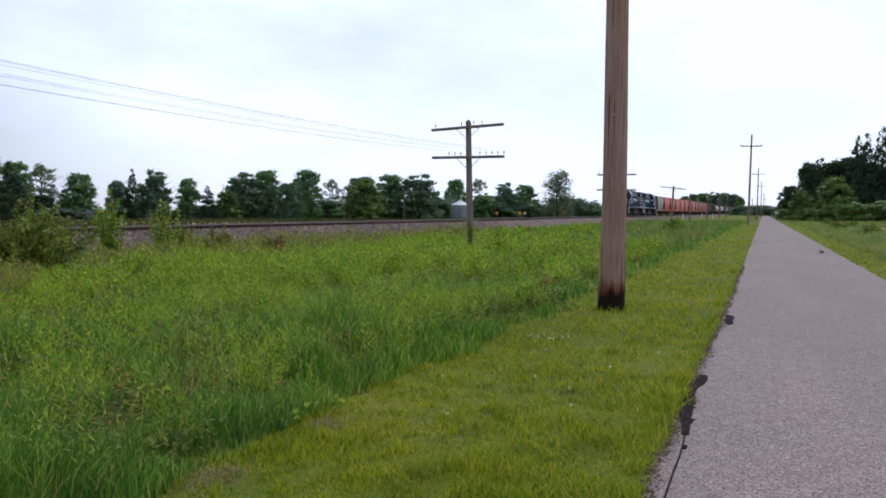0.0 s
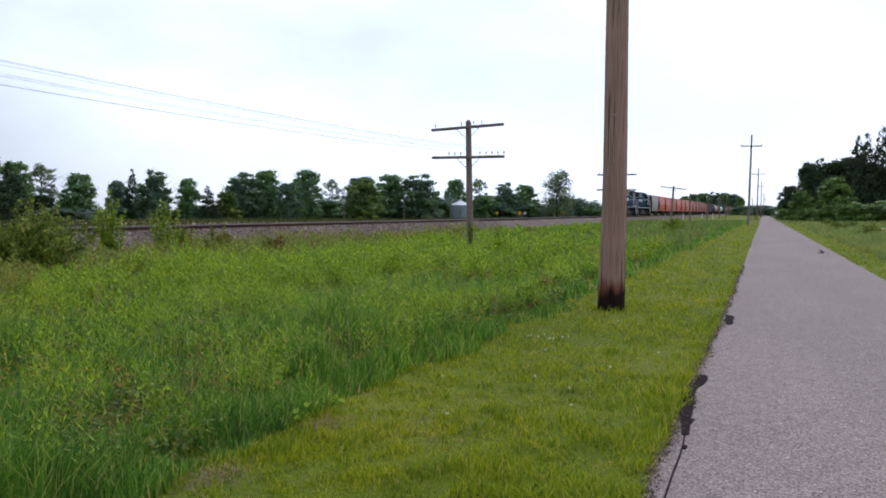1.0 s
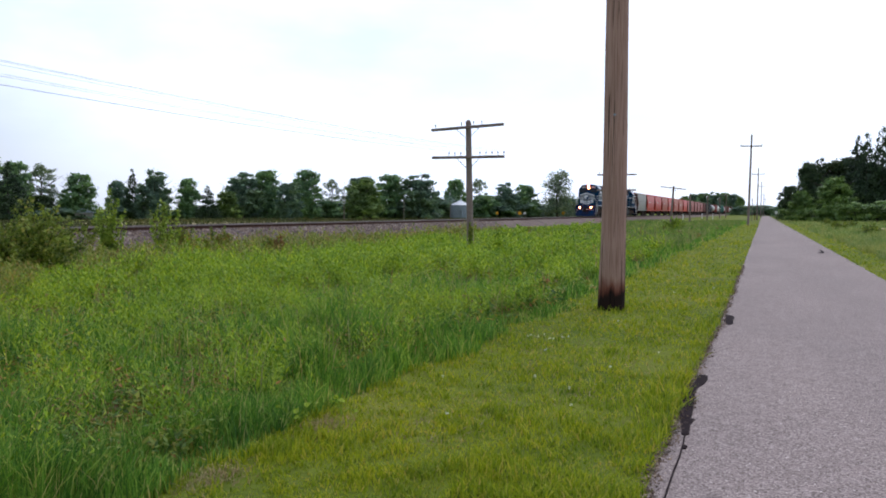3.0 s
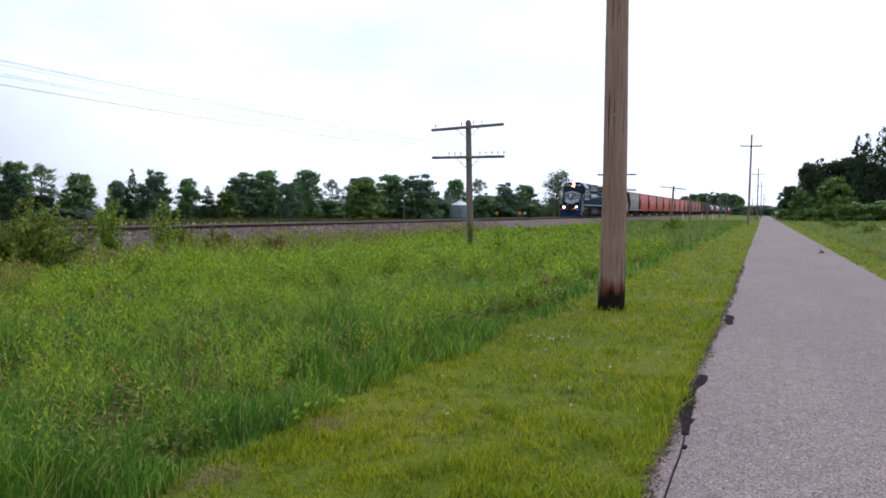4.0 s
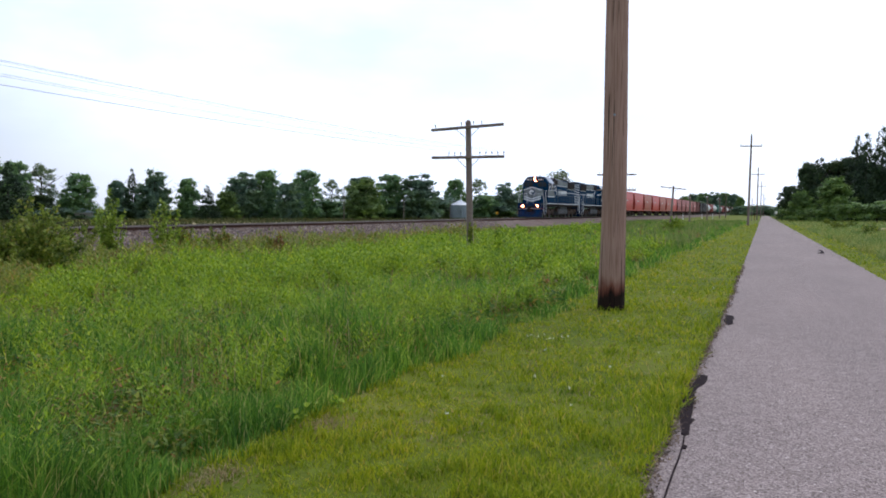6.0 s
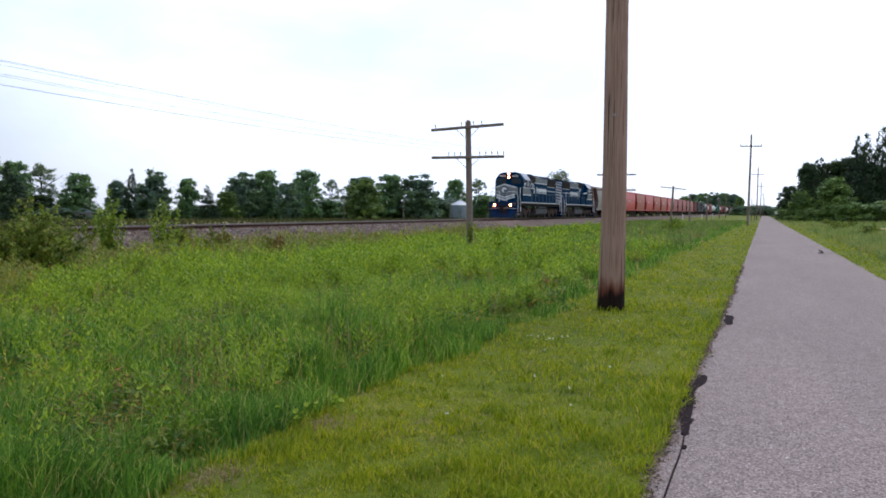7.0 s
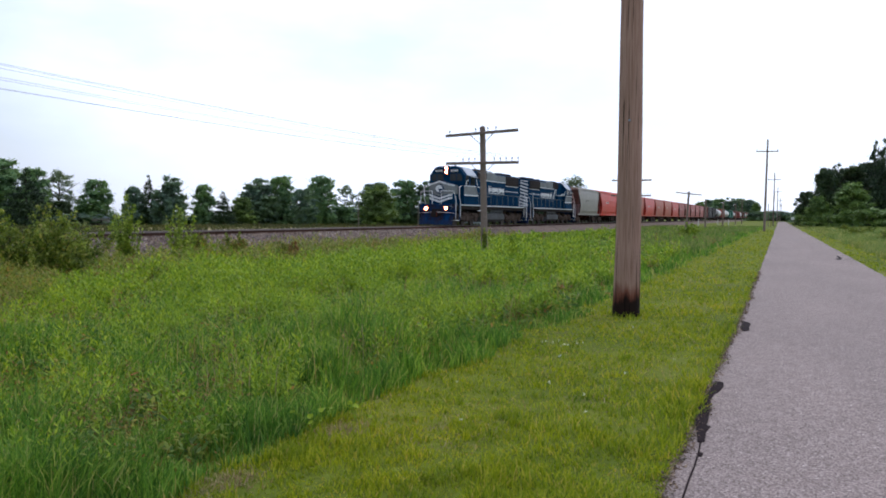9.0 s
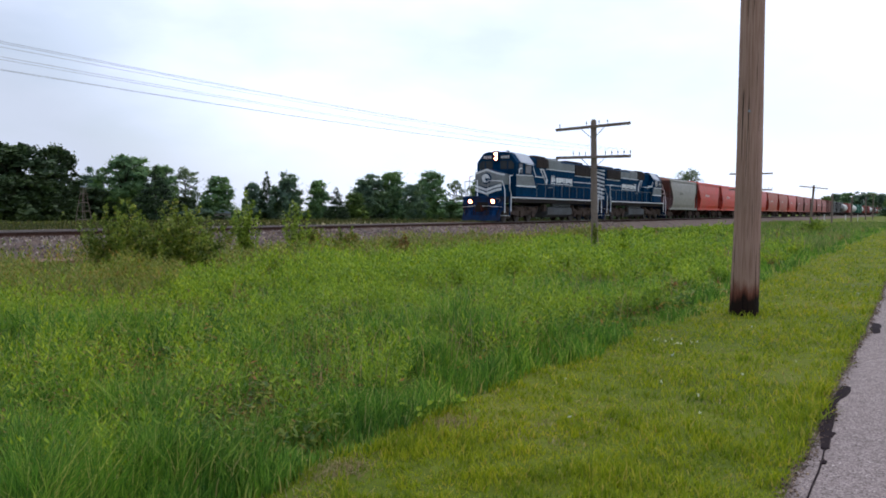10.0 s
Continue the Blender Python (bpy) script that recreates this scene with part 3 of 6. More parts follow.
def wrap(bm, path, low, high, out):
    """A band round the nose: plan points, its lower and upper height at each, and its stand-off."""
    inner, outer = [], []
    for (x, y), z0, z1 in zip(path, low, high):
        for ring, o in ((inner, -0.01), (outer, out)):
            ring.append([bm.verts.new((x + (o if x > 0.01 else -o if x < -0.01 else 0), y - o, z)) for z in (z0, z1)])
    n, faces = len(path), []
    for k in range(n - 1):
        a, b, c, d = inner[k], inner[k + 1], outer[k], outer[k + 1]
        faces += [bm.faces.new(q) for q in ((c[0], d[0], d[1], c[1]), (a[0], a[1], b[1], b[0]), (a[1], c[1], d[1], b[1]), (a[0], b[0], d[0], c[0]))]
    for k in (0, n - 1):
        faces.append(bm.faces.new((inner[k][0], inner[k][1], outer[k][1], outer[k][0])))
    bmesh.ops.recalc_face_normals(bm, faces=faces)
    return bm


def make_locomotive():
    """Six-axle freight diesel; its nose points along -y, the rail's top is z = 0."""
    L = empty("locomotive", "dark blue diesel locomotive with grey panels, white chevrons and lit headlamps", "locomotive", "locomotives of the train")
    part("underframe", box(nb(), -1.5, 1.5, 0.8, 19.9, 1.35, 1.66, 0.03), "black", L)
    for s in (-1, 1):
        part("side_sill", box(nb(), s * 1.515 - 0.02, s * 1.515 + 0.02, 1.95, 18.9, 1.34, 1.60), "black", L)
        part("sill_stripe", box(nb(), s * 1.535 - 0.025, s * 1.535 + 0.025, 1.95, 18.9, 1.635, 1.718), "white", L)
    part("walkway", box(nb(), -1.53, 1.53, 0.6, 20.1, 1.66, 1.71), "black", L)
    # pilots at both ends: plate, plough, coupler, steps
    for end, y, d in ((0, 0.62, 1), (1, 20.08, -1)):
        bm = box(nb(), -1.53, 1.53, min(y, y + d * 0.12), max(y, y + d * 0.12), 0.75, 1.70, 0.015)
        pilot = part("pilot_plate", bm, "pilot_blue", L)
        bm = prism(nb(), [(y - d * 0.06, 0.78), (y - d * 0.22, 0.45), (y - d * 0.30, 0.10), (y - d * 0.22, 0.10), (y + d * 0.02, 0.78)], "x", -1.42, 1.42)
        plough = part("plough", bm, "pilot_blue", L)
        for x in (-1.15, -0.75, 0.75, 1.15):
            part("plough_rib", box(nb(), x - 0.02, x + 0.02, min(y - d * 0.24, y), max(y - d * 0.24, y), 0.3, 0.8), "pilot_blue", plough)
        part("anticlimber", box(nb(), -1.30, 1.30, min(y - d * 0.10, y), max(y - d * 0.10, y), 1.60, 1.74, 0.02), "pilot_blue", pilot)
        bm = box(nb(), -0.17, 0.17, min(y - d * 0.55, y), max(y - d * 0.55, y), 0.72, 1.05, 0.05)
        box(bm, -0.22, 0.22, min(y - d * 0.66, y - d * 0.36), max(y - d * 0.66, y - d * 0.36), 0.68, 1.10, 0.06)
        box(bm, -0.42, 0.42, min(y - d * 0.05, y), max(y - d * 0.05, y), 0.50, 1.34, 0.02)
        part("coupler", bm, "black", L)
        for x in (-1.32, -0.6, -0.45, 0.45, 0.6, 1.32):
            part("air_hose", pipe(nb(), [(x, y - d * 0.03, 1.15), (x, y - d * 0.2, 0.80), (x * 0.9, y - d * 0.26, 0.45)], 0.03), "black", L)
        part("uncoupling_lever", pipe(nb(), [(-1.5, y - d * 0.08, 1.0), (-0.5, y - d * 0.10, 1.08), (0.5, y - d * 0.10, 1.08), (1.5, y - d * 0.08, 1.0)], 0.022), "white", L)
        part("jumper_cable", pipe(nb(), [(1.02, y - d * 0.04, 1.52), (1.28, y - d * 0.14, 1.60), (1.40, y - d * 0.14, 1.42), (1.22, y - d * 0.1, 1.32)], 0.028), "grey", L)
        for s in (-1, 1):
            for k, z in enumerate((0.42, 0.84, 1.26)):
                part("step", box(nb(), min(s * 1.12, s * 1.52), max(s * 1.12, s * 1.52), min(y + d * 0.15, y + d * 1.0), max(y + d * 0.15, y + d * 1.0), z, z + 0.04), "white" if k == 0 else "black", L)
            part("step_side", box(nb(), s * 1.50 - 0.02, s * 1.50 + 0.02, min(y + d * 1.0, y + d * 1.15), max(y + d * 1.0, y + d * 1.15), 0.4, 1.66), "blue", L)
            part("grab_rail", pipe(nb(), [(s * 1.52, y + d * 0.30, 0.62), (s * 1.52, y + d * 0.30, 2.12), (s * 1.42, y + d * 0.08, 2.74), (s * 0.40, y - d * 0.02, 2.78), (s * 0.40, y - d * 0.02, 1.7)], 0.034), "white", L)
            part("grab_rail", pipe(nb(), [(s * 1.54, y + d * 1.2, 0.72), (s * 1.54, y + d * 1.2, 1.95), (s * 1.54, y + d * 0.98, 2.2), (s * 1.54, y + d * 0.98, 3.12), (s * 1.52, y + d * 1.5, 3.18)], 0.034), "white", L)
            can = tube(nb(), (s * 0.86, y - d * 0.02, 1.39), (s * 0.86, y - d * 0.18, 1.39), 0.15, 0.17, 18)
            can = part("ditch_light", can, "black", L)
            part("reflector", tube(nb(), (s * 0.86, y - d * 0.181, 1.39), (s * 0.86, y - d * 0.19, 1.39), 0.145, 0.14, 18), "reflector", can)
            part("lens", tube(nb(), (s * 0.86, y - d * 0.191, 1.39), (s * 0.86, y - d * 0.21, 1.39), 0.115, 0.10, 18), "lamp" if end == 0 else "window", can)
    # short hood with bevelled front corners and a peaked top
    plan = [(-1.0, 2.7, 3.30), (-1.0, 1.42, 3.30), (-0.74, 1.15, 3.37), (0.0, 1.15, 3.60), (0.74, 1.15, 3.37), (1.0, 1.42, 3.30), (1.0, 2.7, 3.30), (0.0, 2.7, 3.60)]
    bm = nb()
    lo, hi = [bm.verts.new((x, y, 1.71)) for x, y, z in plan], [bm.verts.new(p) for p in plan]
    faces = [bm.faces.new((lo[i], lo[(i + 1) % 8], hi[(i + 1) % 8], hi[i])) for i in range(8)]
    faces += [bm.faces.new((hi[0], hi[1], hi[2], hi[3], hi[7])), bm.faces.new((hi[3], hi[4], hi[5], hi[6], hi[7])), bm.faces.new(lo[::-1])]
    bmesh.ops.recalc_face_normals(bm, faces=faces)
    nose = part("short_hood", bm, "blue", L)
    round_nose = [(-1.0, 1.9), (-1.0, 1.42), (-0.74, 1.15), (0.0, 1.15), (0.74, 1.15), (1.0, 1.42), (1.0, 1.9)]
    far_nose = [(x, 2.64 if y > 1.8 else y) for x, y in round_nose]
    rise = (0.36, 0.31, 0.24, 0.0, 0.24, 0.31, 0.36)
    fall = (-0.30, -0.30, -0.23, 0.0, -0.23, -0.30, -0.30)
    part("nose_panel", wrap(nb(), far_nose, [2.36 + h for h in (0.2, 0.2, 0.2, 0.0, 0.2, 0.2, 0.2)], [3.57 + f for f in fall], 0.010), "grey", nose)
    part("chevron", wrap(nb(), round_nose, [3.47 + f for f in fall], [3.60 + f for f in fall], 0.022), "white", nose)
    for z in (2.09, 1.84):
        part("chevron", wrap(nb(), round_nose[1:-1], [z + r for r in rise[1:-1]], [z + 0.17 + r for r in rise[1:-1]], 0.016), "white", nose)
    emblem = part("emblem", tube(nb(), (0, 1.14, 2.95), (0, 1.115, 2.95), 0.38, 0.38, 28), "blue", nose, "round white and blue painted emblem")
    part("emblem_disc", tube(nb(), (-0.04, 1.116, 2.96), (-0.04, 1.106, 2.96), 0.30, 0.30, 24), "white", emblem)
    part("emblem_notch", prism(nb(), [(0.02, 2.72), (0.24, 2.80), (0.22, 2.98), (0.06, 2.92), (0.0, 3.02), (-0.08, 2.90)], "y", 1.096, 1.107), "blue", emblem)
    # cab
    outline = [(-1.52, 1.71), (1.52, 1.71), (1.52, 4.10), (1.05, 4.72), (0.70, 4.84), (-0.70, 4.84), (-1.05, 4.72), (-1.52, 4.10)]
    cab = part("cab", prism(nb(), outline, "y", 2.65, 5.45), "blue", L)
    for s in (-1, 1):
        # slope panel: its paleness is sky reflection put into the colour
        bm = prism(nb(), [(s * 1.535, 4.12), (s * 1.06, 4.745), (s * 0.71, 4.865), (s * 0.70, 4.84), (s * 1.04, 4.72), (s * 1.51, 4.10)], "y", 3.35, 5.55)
        part("roof_slope_panel", bm, "skylit_grey", cab)
        part("front_window", prism(nb(), [(s * 0.30, 3.64), (s * 1.32, 3.64), (s * 1.36, 3.96), (s * 1.16, 4.22), (s * 0.30, 4.22)], "y", 2.63, 2.66), "window", cab)
        part("window_post", box(nb(), s * 0.86 - 0.03, s * 0.86 + 0.03, 2.615, 2.64, 3.62, 4.24), "blue", cab)
        part("number_board", box(nb(), min(s * 0.30, s * 1.02), max(s * 0.30, s * 1.02), 2.60, 2.66, 4.34, 4.60, 0.01), "black", cab)
        for k in range(4):
            x = s * 0.68 + (k - 1.5) * 0.165
            part("number_bar", box(nb(), x - 0.052, x + 0.052, 2.59, 2.60, 4.38, 4.56), "white", cab)
        for y0, y1 in ((3.05, 3.65), (4.10, 5.10)):
            win = part("side_window", box(nb(), s * 1.52 - 0.012, s * 1.52 + 0.012, y0, y1, 3.38, 4.04), "window", cab)
            part("window_frame", pipe(nb(), [(s * 1.53, y0, 3.38), (s * 1.53, y1, 3.38), (s * 1.53, y1, 4.04), (s * 1.53, y0, 4.04), (s * 1.53, y0, 3.38)], 0.03), "grille", win)
        part("cab_panel", prism(nb(), [(2.66, 2.54), (2.66, 3.20), (5.40, 3.24), (5.85, 2.54)], "x", s * 1.52 - 0.012, s * 1.52 + 0.012), "grey", cab)
        part("cab_stripe", prism(nb(), [(2.66, 2.44), (2.66, 2.54), (5.87, 2.54), (5.87, 2.44)], "x", s * 1.52 - 0.016, s * 1.52 + 0.016), "white", cab)
        part("upper_stripe", prism(nb(), [(2.66, 3.20), (2.66, 3.26), (5.40, 3.30), (5.40, 3.24)], "x", s * 1.52 - 0.016, s * 1.52 + 0.016), "white", cab)
        part("mirror_bracket", pipe(nb(), [(s * 1.53, 2.75, 3.2), (s * 1.68, 2.75, 3.25), (s * 1.68, 2.75, 3.62), (s * 1.68, 3.2, 3.70), (s * 1.53, 3.6, 3.66)], 0.028), "white", cab)
        part("sunshade", prism(nb(), [(s * 1.52, 4.08), (s * 1.78, 4.0), (s * 1.78, 3.97), (s * 1.52, 4.05)], "y", 4.05, 5.15), "skylit_grey", cab)
        part("cab_fairing", prism(nb(), [(5.45, 1.75), (5.9, 1.75), (5.9, 3.6), (5.45, 4.05)], "x", s * 1.25 - 0.22, s * 1.25 + 0.22), "blue", cab)
    head = part("headlight", box(nb(), -0.21, 0.21, 2.52, 2.68, 4.16, 4.88, 0.04), "blue", cab)
    for z in (4.36, 4.68):
        part("reflector", tube(nb(), (0, 2.522, z), (0, 2.512, z), 0.14, 0.135, 16), "reflector", head)
        part("lens", tube(nb(), (0, 2.511, z), (0, 2.49, z), 0.11, 0.095, 16), "lamp", head)
    part("horn", pipe(nb(), [(0.2, 4.2, 4.82), (0.2, 4.2, 4.96), (0.2, 3.8, 5.0)], 0.05, 8), "grey", cab)
    # long hood
    hood = part("long_hood", prism(nb(), [(-0.98, 1.71), (0.98, 1.71), (0.98, 4.52), (0.86, 4.68), (0.4, 4.74), (-0.4, 4.74), (-0.86, 4.68), (-0.98, 4.52)], "y", 5.45, 18.9), "blue", L)
    part("hood_roof", prism(nb(), [(-0.88, 4.68), (0.88, 4.68), (0.42, 4.755), (-0.42, 4.755)], "y", 5.6, 18.8), "grey", hood)
    for s in (-1, 1):
        x = s * 0.985
        def slab(name, mat, y0, y1, z0, z1, t=0.012, parent=hood):
            return part(name, box(nb(), x - t, x + t, y0, y1, z0, z1), mat, parent)
        def line(name, outline, t=0.018, mat="white"):
            return part(name, prism(nb(), outline, "x", x - t, x + t), mat, hood)
        intake = slab("air_filter_grille", "grille", 7.2, 9.3, 3.98, 4.62, 0.06)
        for k in range(6):
            part("louvre", box(nb(), x + s * 0.06 - 0.01, x + s * 0.06 + 0.01, 7.35 + 0.32 * k, 7.40 + 0.32 * k, 4.0, 4.6), "black", intake)
        slab("grey_band", "grey", 9.4, 14.75, 3.98, 4.53)
        slab("white_line", "white", 9.0, 14.75, 3.90, 3.97, 0.018)
        rad = slab("radiator_grille", "grille", 14.8, 18.5, 3.70, 4.56, 0.09)
        for k in range(9):
            y = 14.95 + 0.40 * k
            part("louvre", box(nb(), x + s * 0.09 - 0.012, x + s * 0.09 + 0.012, y, y + 0.06, 3.76, 4.5), "black", rad)
        slab("radiator_line", "white", 14.8, 18.6, 3.62, 3.69, 0.02)
        slab("waist_line", "white", 14.4, 18.6, 3.12, 3.18, 0.03)
        # locker behind the cab, edged by a stepped white line
        slab("equipment_locker", "blue", 5.95, 8.0, 1.71, 3.30, 0.24)
        part("locker_line", prism(nb(), [(5.95, 3.22), (8.0, 3.22), (8.0, 3.29), (5.95, 3.29)], "x", x - 0.25, x + 0.25), "white", hood)
        part("step_line", prism(nb(), [(5.50, 3.86), (5.58, 3.90), (6.0, 3.32), (5.93, 3.26)], "x", s * 1.25 - 0.225, s * 1.25 + 0.225), "white", hood)
        line("slanted_flash", [(7.75, 3.90), (8.45, 3.90), (9.25, 3.10), (9.05, 2.75)], 0.02)
        line("flash_core", [(8.05, 3.82), (8.35, 3.82), (8.98, 3.12), (8.85, 2.98)], 0.026, "blue")
        for k in range(13):
            y = 8.5 + 0.78 * k
            door = slab("hood_door", "blue", y, y + 0.70, 1.85, 2.75, 0.026)
            part("door_latch", box(nb(), x + s * 0.026 - 0.012, x + s * 0.026 + 0.012, y + 0.58, y + 0.63, 2.3, 2.5), "grille", door)
        for k in range(7):
            slab("upper_door", "blue", 9.5 + 0.74 * k, 10.18 + 0.74 * k, 3.42, 3.86, 0.020)
        # lettering, drawn as plain bars
        for k in range(9):
            a = 9.95 + 0.48 * k
            slab("letter_bar", "white", a, a + (0.40 if k % 4 != 1 else 0.26), 2.97 + (0.07 if k % 3 == 1 else 0.0), 3.36 - (0.06 if k == 1 else 0.0), 0.034)
        slab("letter_line", "white", 9.85, 14.3, 2.84, 2.90, 0.034)
        slab("letter_line", "white", 9.85, 10.6, 3.42, 3.47, 0.034)
        slab("small_letter_bar", "grey", 9.3, 10.2, 2.52, 2.60, 0.034)
        rail_pair(L, s, 6.2, 18.8)
        part("fuel_tank", prism(nb(), [(s * 0.1, 0.28), (s * 1.02, 0.28), (s * 1.38, 0.50), (s * 1.40, 0.98), (s * 1.25, 1.08), (s * 0.1, 1.08)], "y", 8.4, 13.2), "tank", L)
        part("air_reservoir", tube(nb(), (s * 1.25, 9.4, 1.22), (s * 1.25, 13.0, 1.22), 0.12, n=14), "tank", L)
        for y in (7.7, 7.95, 13.45):
            part("brake_valve", box(nb(), min(s * 1.1, s * 1.4), max(s * 1.1, s * 1.4), y, y + 0.18, 0.75, 1.25, 0.02), "truck", L)
    for k in range(4):
        y = 15.1 + 0.95 * k
        fan = part("roof_fan", tube(nb(), (0, y, 4.72), (0, y, 4.90), 0.42, 0.40, 20), "grille", hood)
        part("fan_cap", tube(nb(), (0, y, 4.90), (0, y, 4.93), 0.2, 0.16, 14), "black", fan)
    part("exhaust_stack", box(nb(), -0.25, 0.25, 12.2, 13.0, 4.72, 4.92, 0.03), "black", hood)
    part("dynamic_brake_blister", prism(nb(), [(-1.01, 4.3), (1.01, 4.3), (0.97, 4.66), (0.5, 4.84), (-0.5, 4.84), (-0.97, 4.66)], "y", 9.4, 11.8), "grey", hood)
    part("intake_hatch", box(nb(), -0.8, 0.8, 7.2, 9.2, 4.70, 4.86, 0.04), "grille", hood)
    # striped hood end
    end = part("hood_end", box(nb(), -0.97, 0.97, 18.9, 18.93, 1.75, 4.50), "blue", hood)
    for k in range(9):
        z = 1.85 + 0.34 * k
        for s in (-1, 1):
            part("stripe", prism(nb(), [(s * 0.10, z), (s * 0.95, z - 0.26 if z > 2.0 else z), (s * 0.95, z - 0.09 if z > 2.0 else z + 0.1), (s * 0.10, min(z + 0.17, 4.49))], "y", 18.93, 18.942), "white", end)
    part("rear_light", tube(nb(), (0, 18.94, 4.0), (0, 19.0, 4.0), 0.12, n=14), "window", end)
    part("marker_lamp", tube(nb(), (-0.98, 20.08, 1.62), (-0.98, 20.14, 1.62), 0.07, n=12), "window", L)
    loco_truck(L, 4.2)
    loco_truck(L, 16.4)
    return L


def freight_truck(parent, yc, turning):
    t = empty("truck", "", "")
    t.parent = parent
    t.matrix_basis = pose(0, yc, 0)
    for s in (-1, 1):
        bm = prism(nb(), [(-1.15, 0.40), (-1.15, 0.60), (-0.5, 0.85), (0.5, 0.85), (1.15, 0.60), (1.15, 0.40), (0.6, 0.36), (0.35, 0.20), (-0.35, 0.20), (-0.6, 0.36)], "x", s * 1.03 - 0.07, s * 1.03 + 0.07)
        part("side_frame", bm, "truck", t)
    part("bolster", box(nb(), -1.0, 1.0, -0.2, 0.2, 0.5, 0.82), "black", t)
    for y in (-0.88, 0.88):
        w = wheelset(t, y, 0.455, 0)
        if turning:
            WHEELS.append((w, 0.455, y))


def car_ends(C, length, mat="black"):
    for y in (-0.35, length - 0.25):
        part("coupler", box(nb(), -0.16, 0.16, y, y + 0.6, 0.72, 1.02, 0.04), "truck", C)


def make_hopper(paint, label, length=12.7, ends="shaded_end"):
    """Covered hopper: bowed sides, sloped ends with open platforms, outlet chutes and a roof walk."""
    C = empty("covered_hopper", label, "hopper wagon", "wagons of the train")
    side = [(1.42, 1.12), (1.52, 1.6), (1.56, 2.4), (1.55, 3.2), (1.48, 3.9), (1.36, 4.28)]
    bm = nb()
    inset = [1.0, 1.2, 1.4, 0.85, 0.4, 0.25]
    loop0 = [bm.verts.new((x, i, z)) for (x, z), i in zip(side, inset)] + [bm.verts.new((-x, i, z)) for (x, z), i in zip(reversed(side), reversed(inset))]
    loop1 = [bm.verts.new((v.co.x, length - v.co.y, v.co.z)) for v in loop0]
    n = len(loop0)
    f = [bm.faces.new((loop0[i], loop1[i], loop1[(i + 1) % n], loop0[(i + 1) % n])) for i in range(n)]
    bmesh.ops.recalc_face_normals(bm, faces=f)
    body = part("body", bm, paint, C)
    # end sheets, posts and ladders take darker colours that paint the shade between wagons
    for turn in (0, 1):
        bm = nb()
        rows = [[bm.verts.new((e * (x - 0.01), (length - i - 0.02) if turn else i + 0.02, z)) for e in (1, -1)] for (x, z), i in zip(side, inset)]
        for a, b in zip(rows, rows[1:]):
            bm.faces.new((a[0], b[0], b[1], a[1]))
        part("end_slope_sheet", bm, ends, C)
    part("roof", prism(nb(), [(-1.42, 4.27), (1.42, 4.27), (1.40, 4.38), (0.5, 4.56), (-0.5, 4.56), (-1.40, 4.38)], "y", 0.22, length - 0.22), paint, C)
    bm = box(nb(), -0.35, 0.35, 0.4, length - 0.4, 4.62, 4.66)
    part("roof_walk", bm, "galvanised" if paint == "grey_car" else paint, C)
    for k in range(4):
        y = length * (k + 0.5) / 4
        part("hatch", box(nb(), -0.5, 0.5, y - 0.9, y + 0.9, 4.52, 4.63, 0.03), paint, C)
    for s in (-1, 1):
        part("side_sill", box(nb(), s * 1.50 - 0.05, s * 1.50 + 0.05, 0.1, length - 0.1, 1.02, 1.24, 0.01), paint, C)
        part("roof_rail", box(nb(), s * 1.42 - 0.05, s * 1.42 + 0.05, 0.22, length - 0.22, 4.18, 4.34, 0.01), paint, C)
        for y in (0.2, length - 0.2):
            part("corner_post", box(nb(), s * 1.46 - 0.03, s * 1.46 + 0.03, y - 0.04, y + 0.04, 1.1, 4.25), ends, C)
            lad = part("ladder", pipe(nb(), [(s * 1.54, y - 0.0, 1.2), (s * 1.54, y, 4.2)], 0.02), ends, C)
            d = 0.45 if y < 1 else -0.45
            for k in range(8):
                part("rung", tube(nb(), (s * 1.54, y, 1.4 + 0.36 * k), (s * 1.54, y + d, 1.4 + 0.36 * k), 0.012, n=5), ends, lad)
        for j in range(6):
            y = length * (0.30 if s > 0 else 0.52) + 0.36 * j
            part("letter_bar", box(nb(), s * 1.56 - 0.012, s * 1.56 + 0.012, y, y + 0.20 + 0.05 * (j % 2), 2.72, 3.0), "faint_letter" if paint != "grey_car" else "grey_car", body)
    part("centre_sill", box(nb(), -0.3, 0.3, 0.0, length, 0.85, 1.15), "black", C)
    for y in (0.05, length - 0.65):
        part("end_platform", box(nb(), -1.45, 1.45, y, y + 0.6, 1.02, 1.1), "shaded_end", C)
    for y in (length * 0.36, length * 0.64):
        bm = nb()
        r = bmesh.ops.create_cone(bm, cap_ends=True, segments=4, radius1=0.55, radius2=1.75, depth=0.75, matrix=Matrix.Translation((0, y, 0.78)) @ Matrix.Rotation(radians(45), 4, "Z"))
        part("outlet_chute", bm, "shaded_end", C)
    car_ends(C, length)
    return C


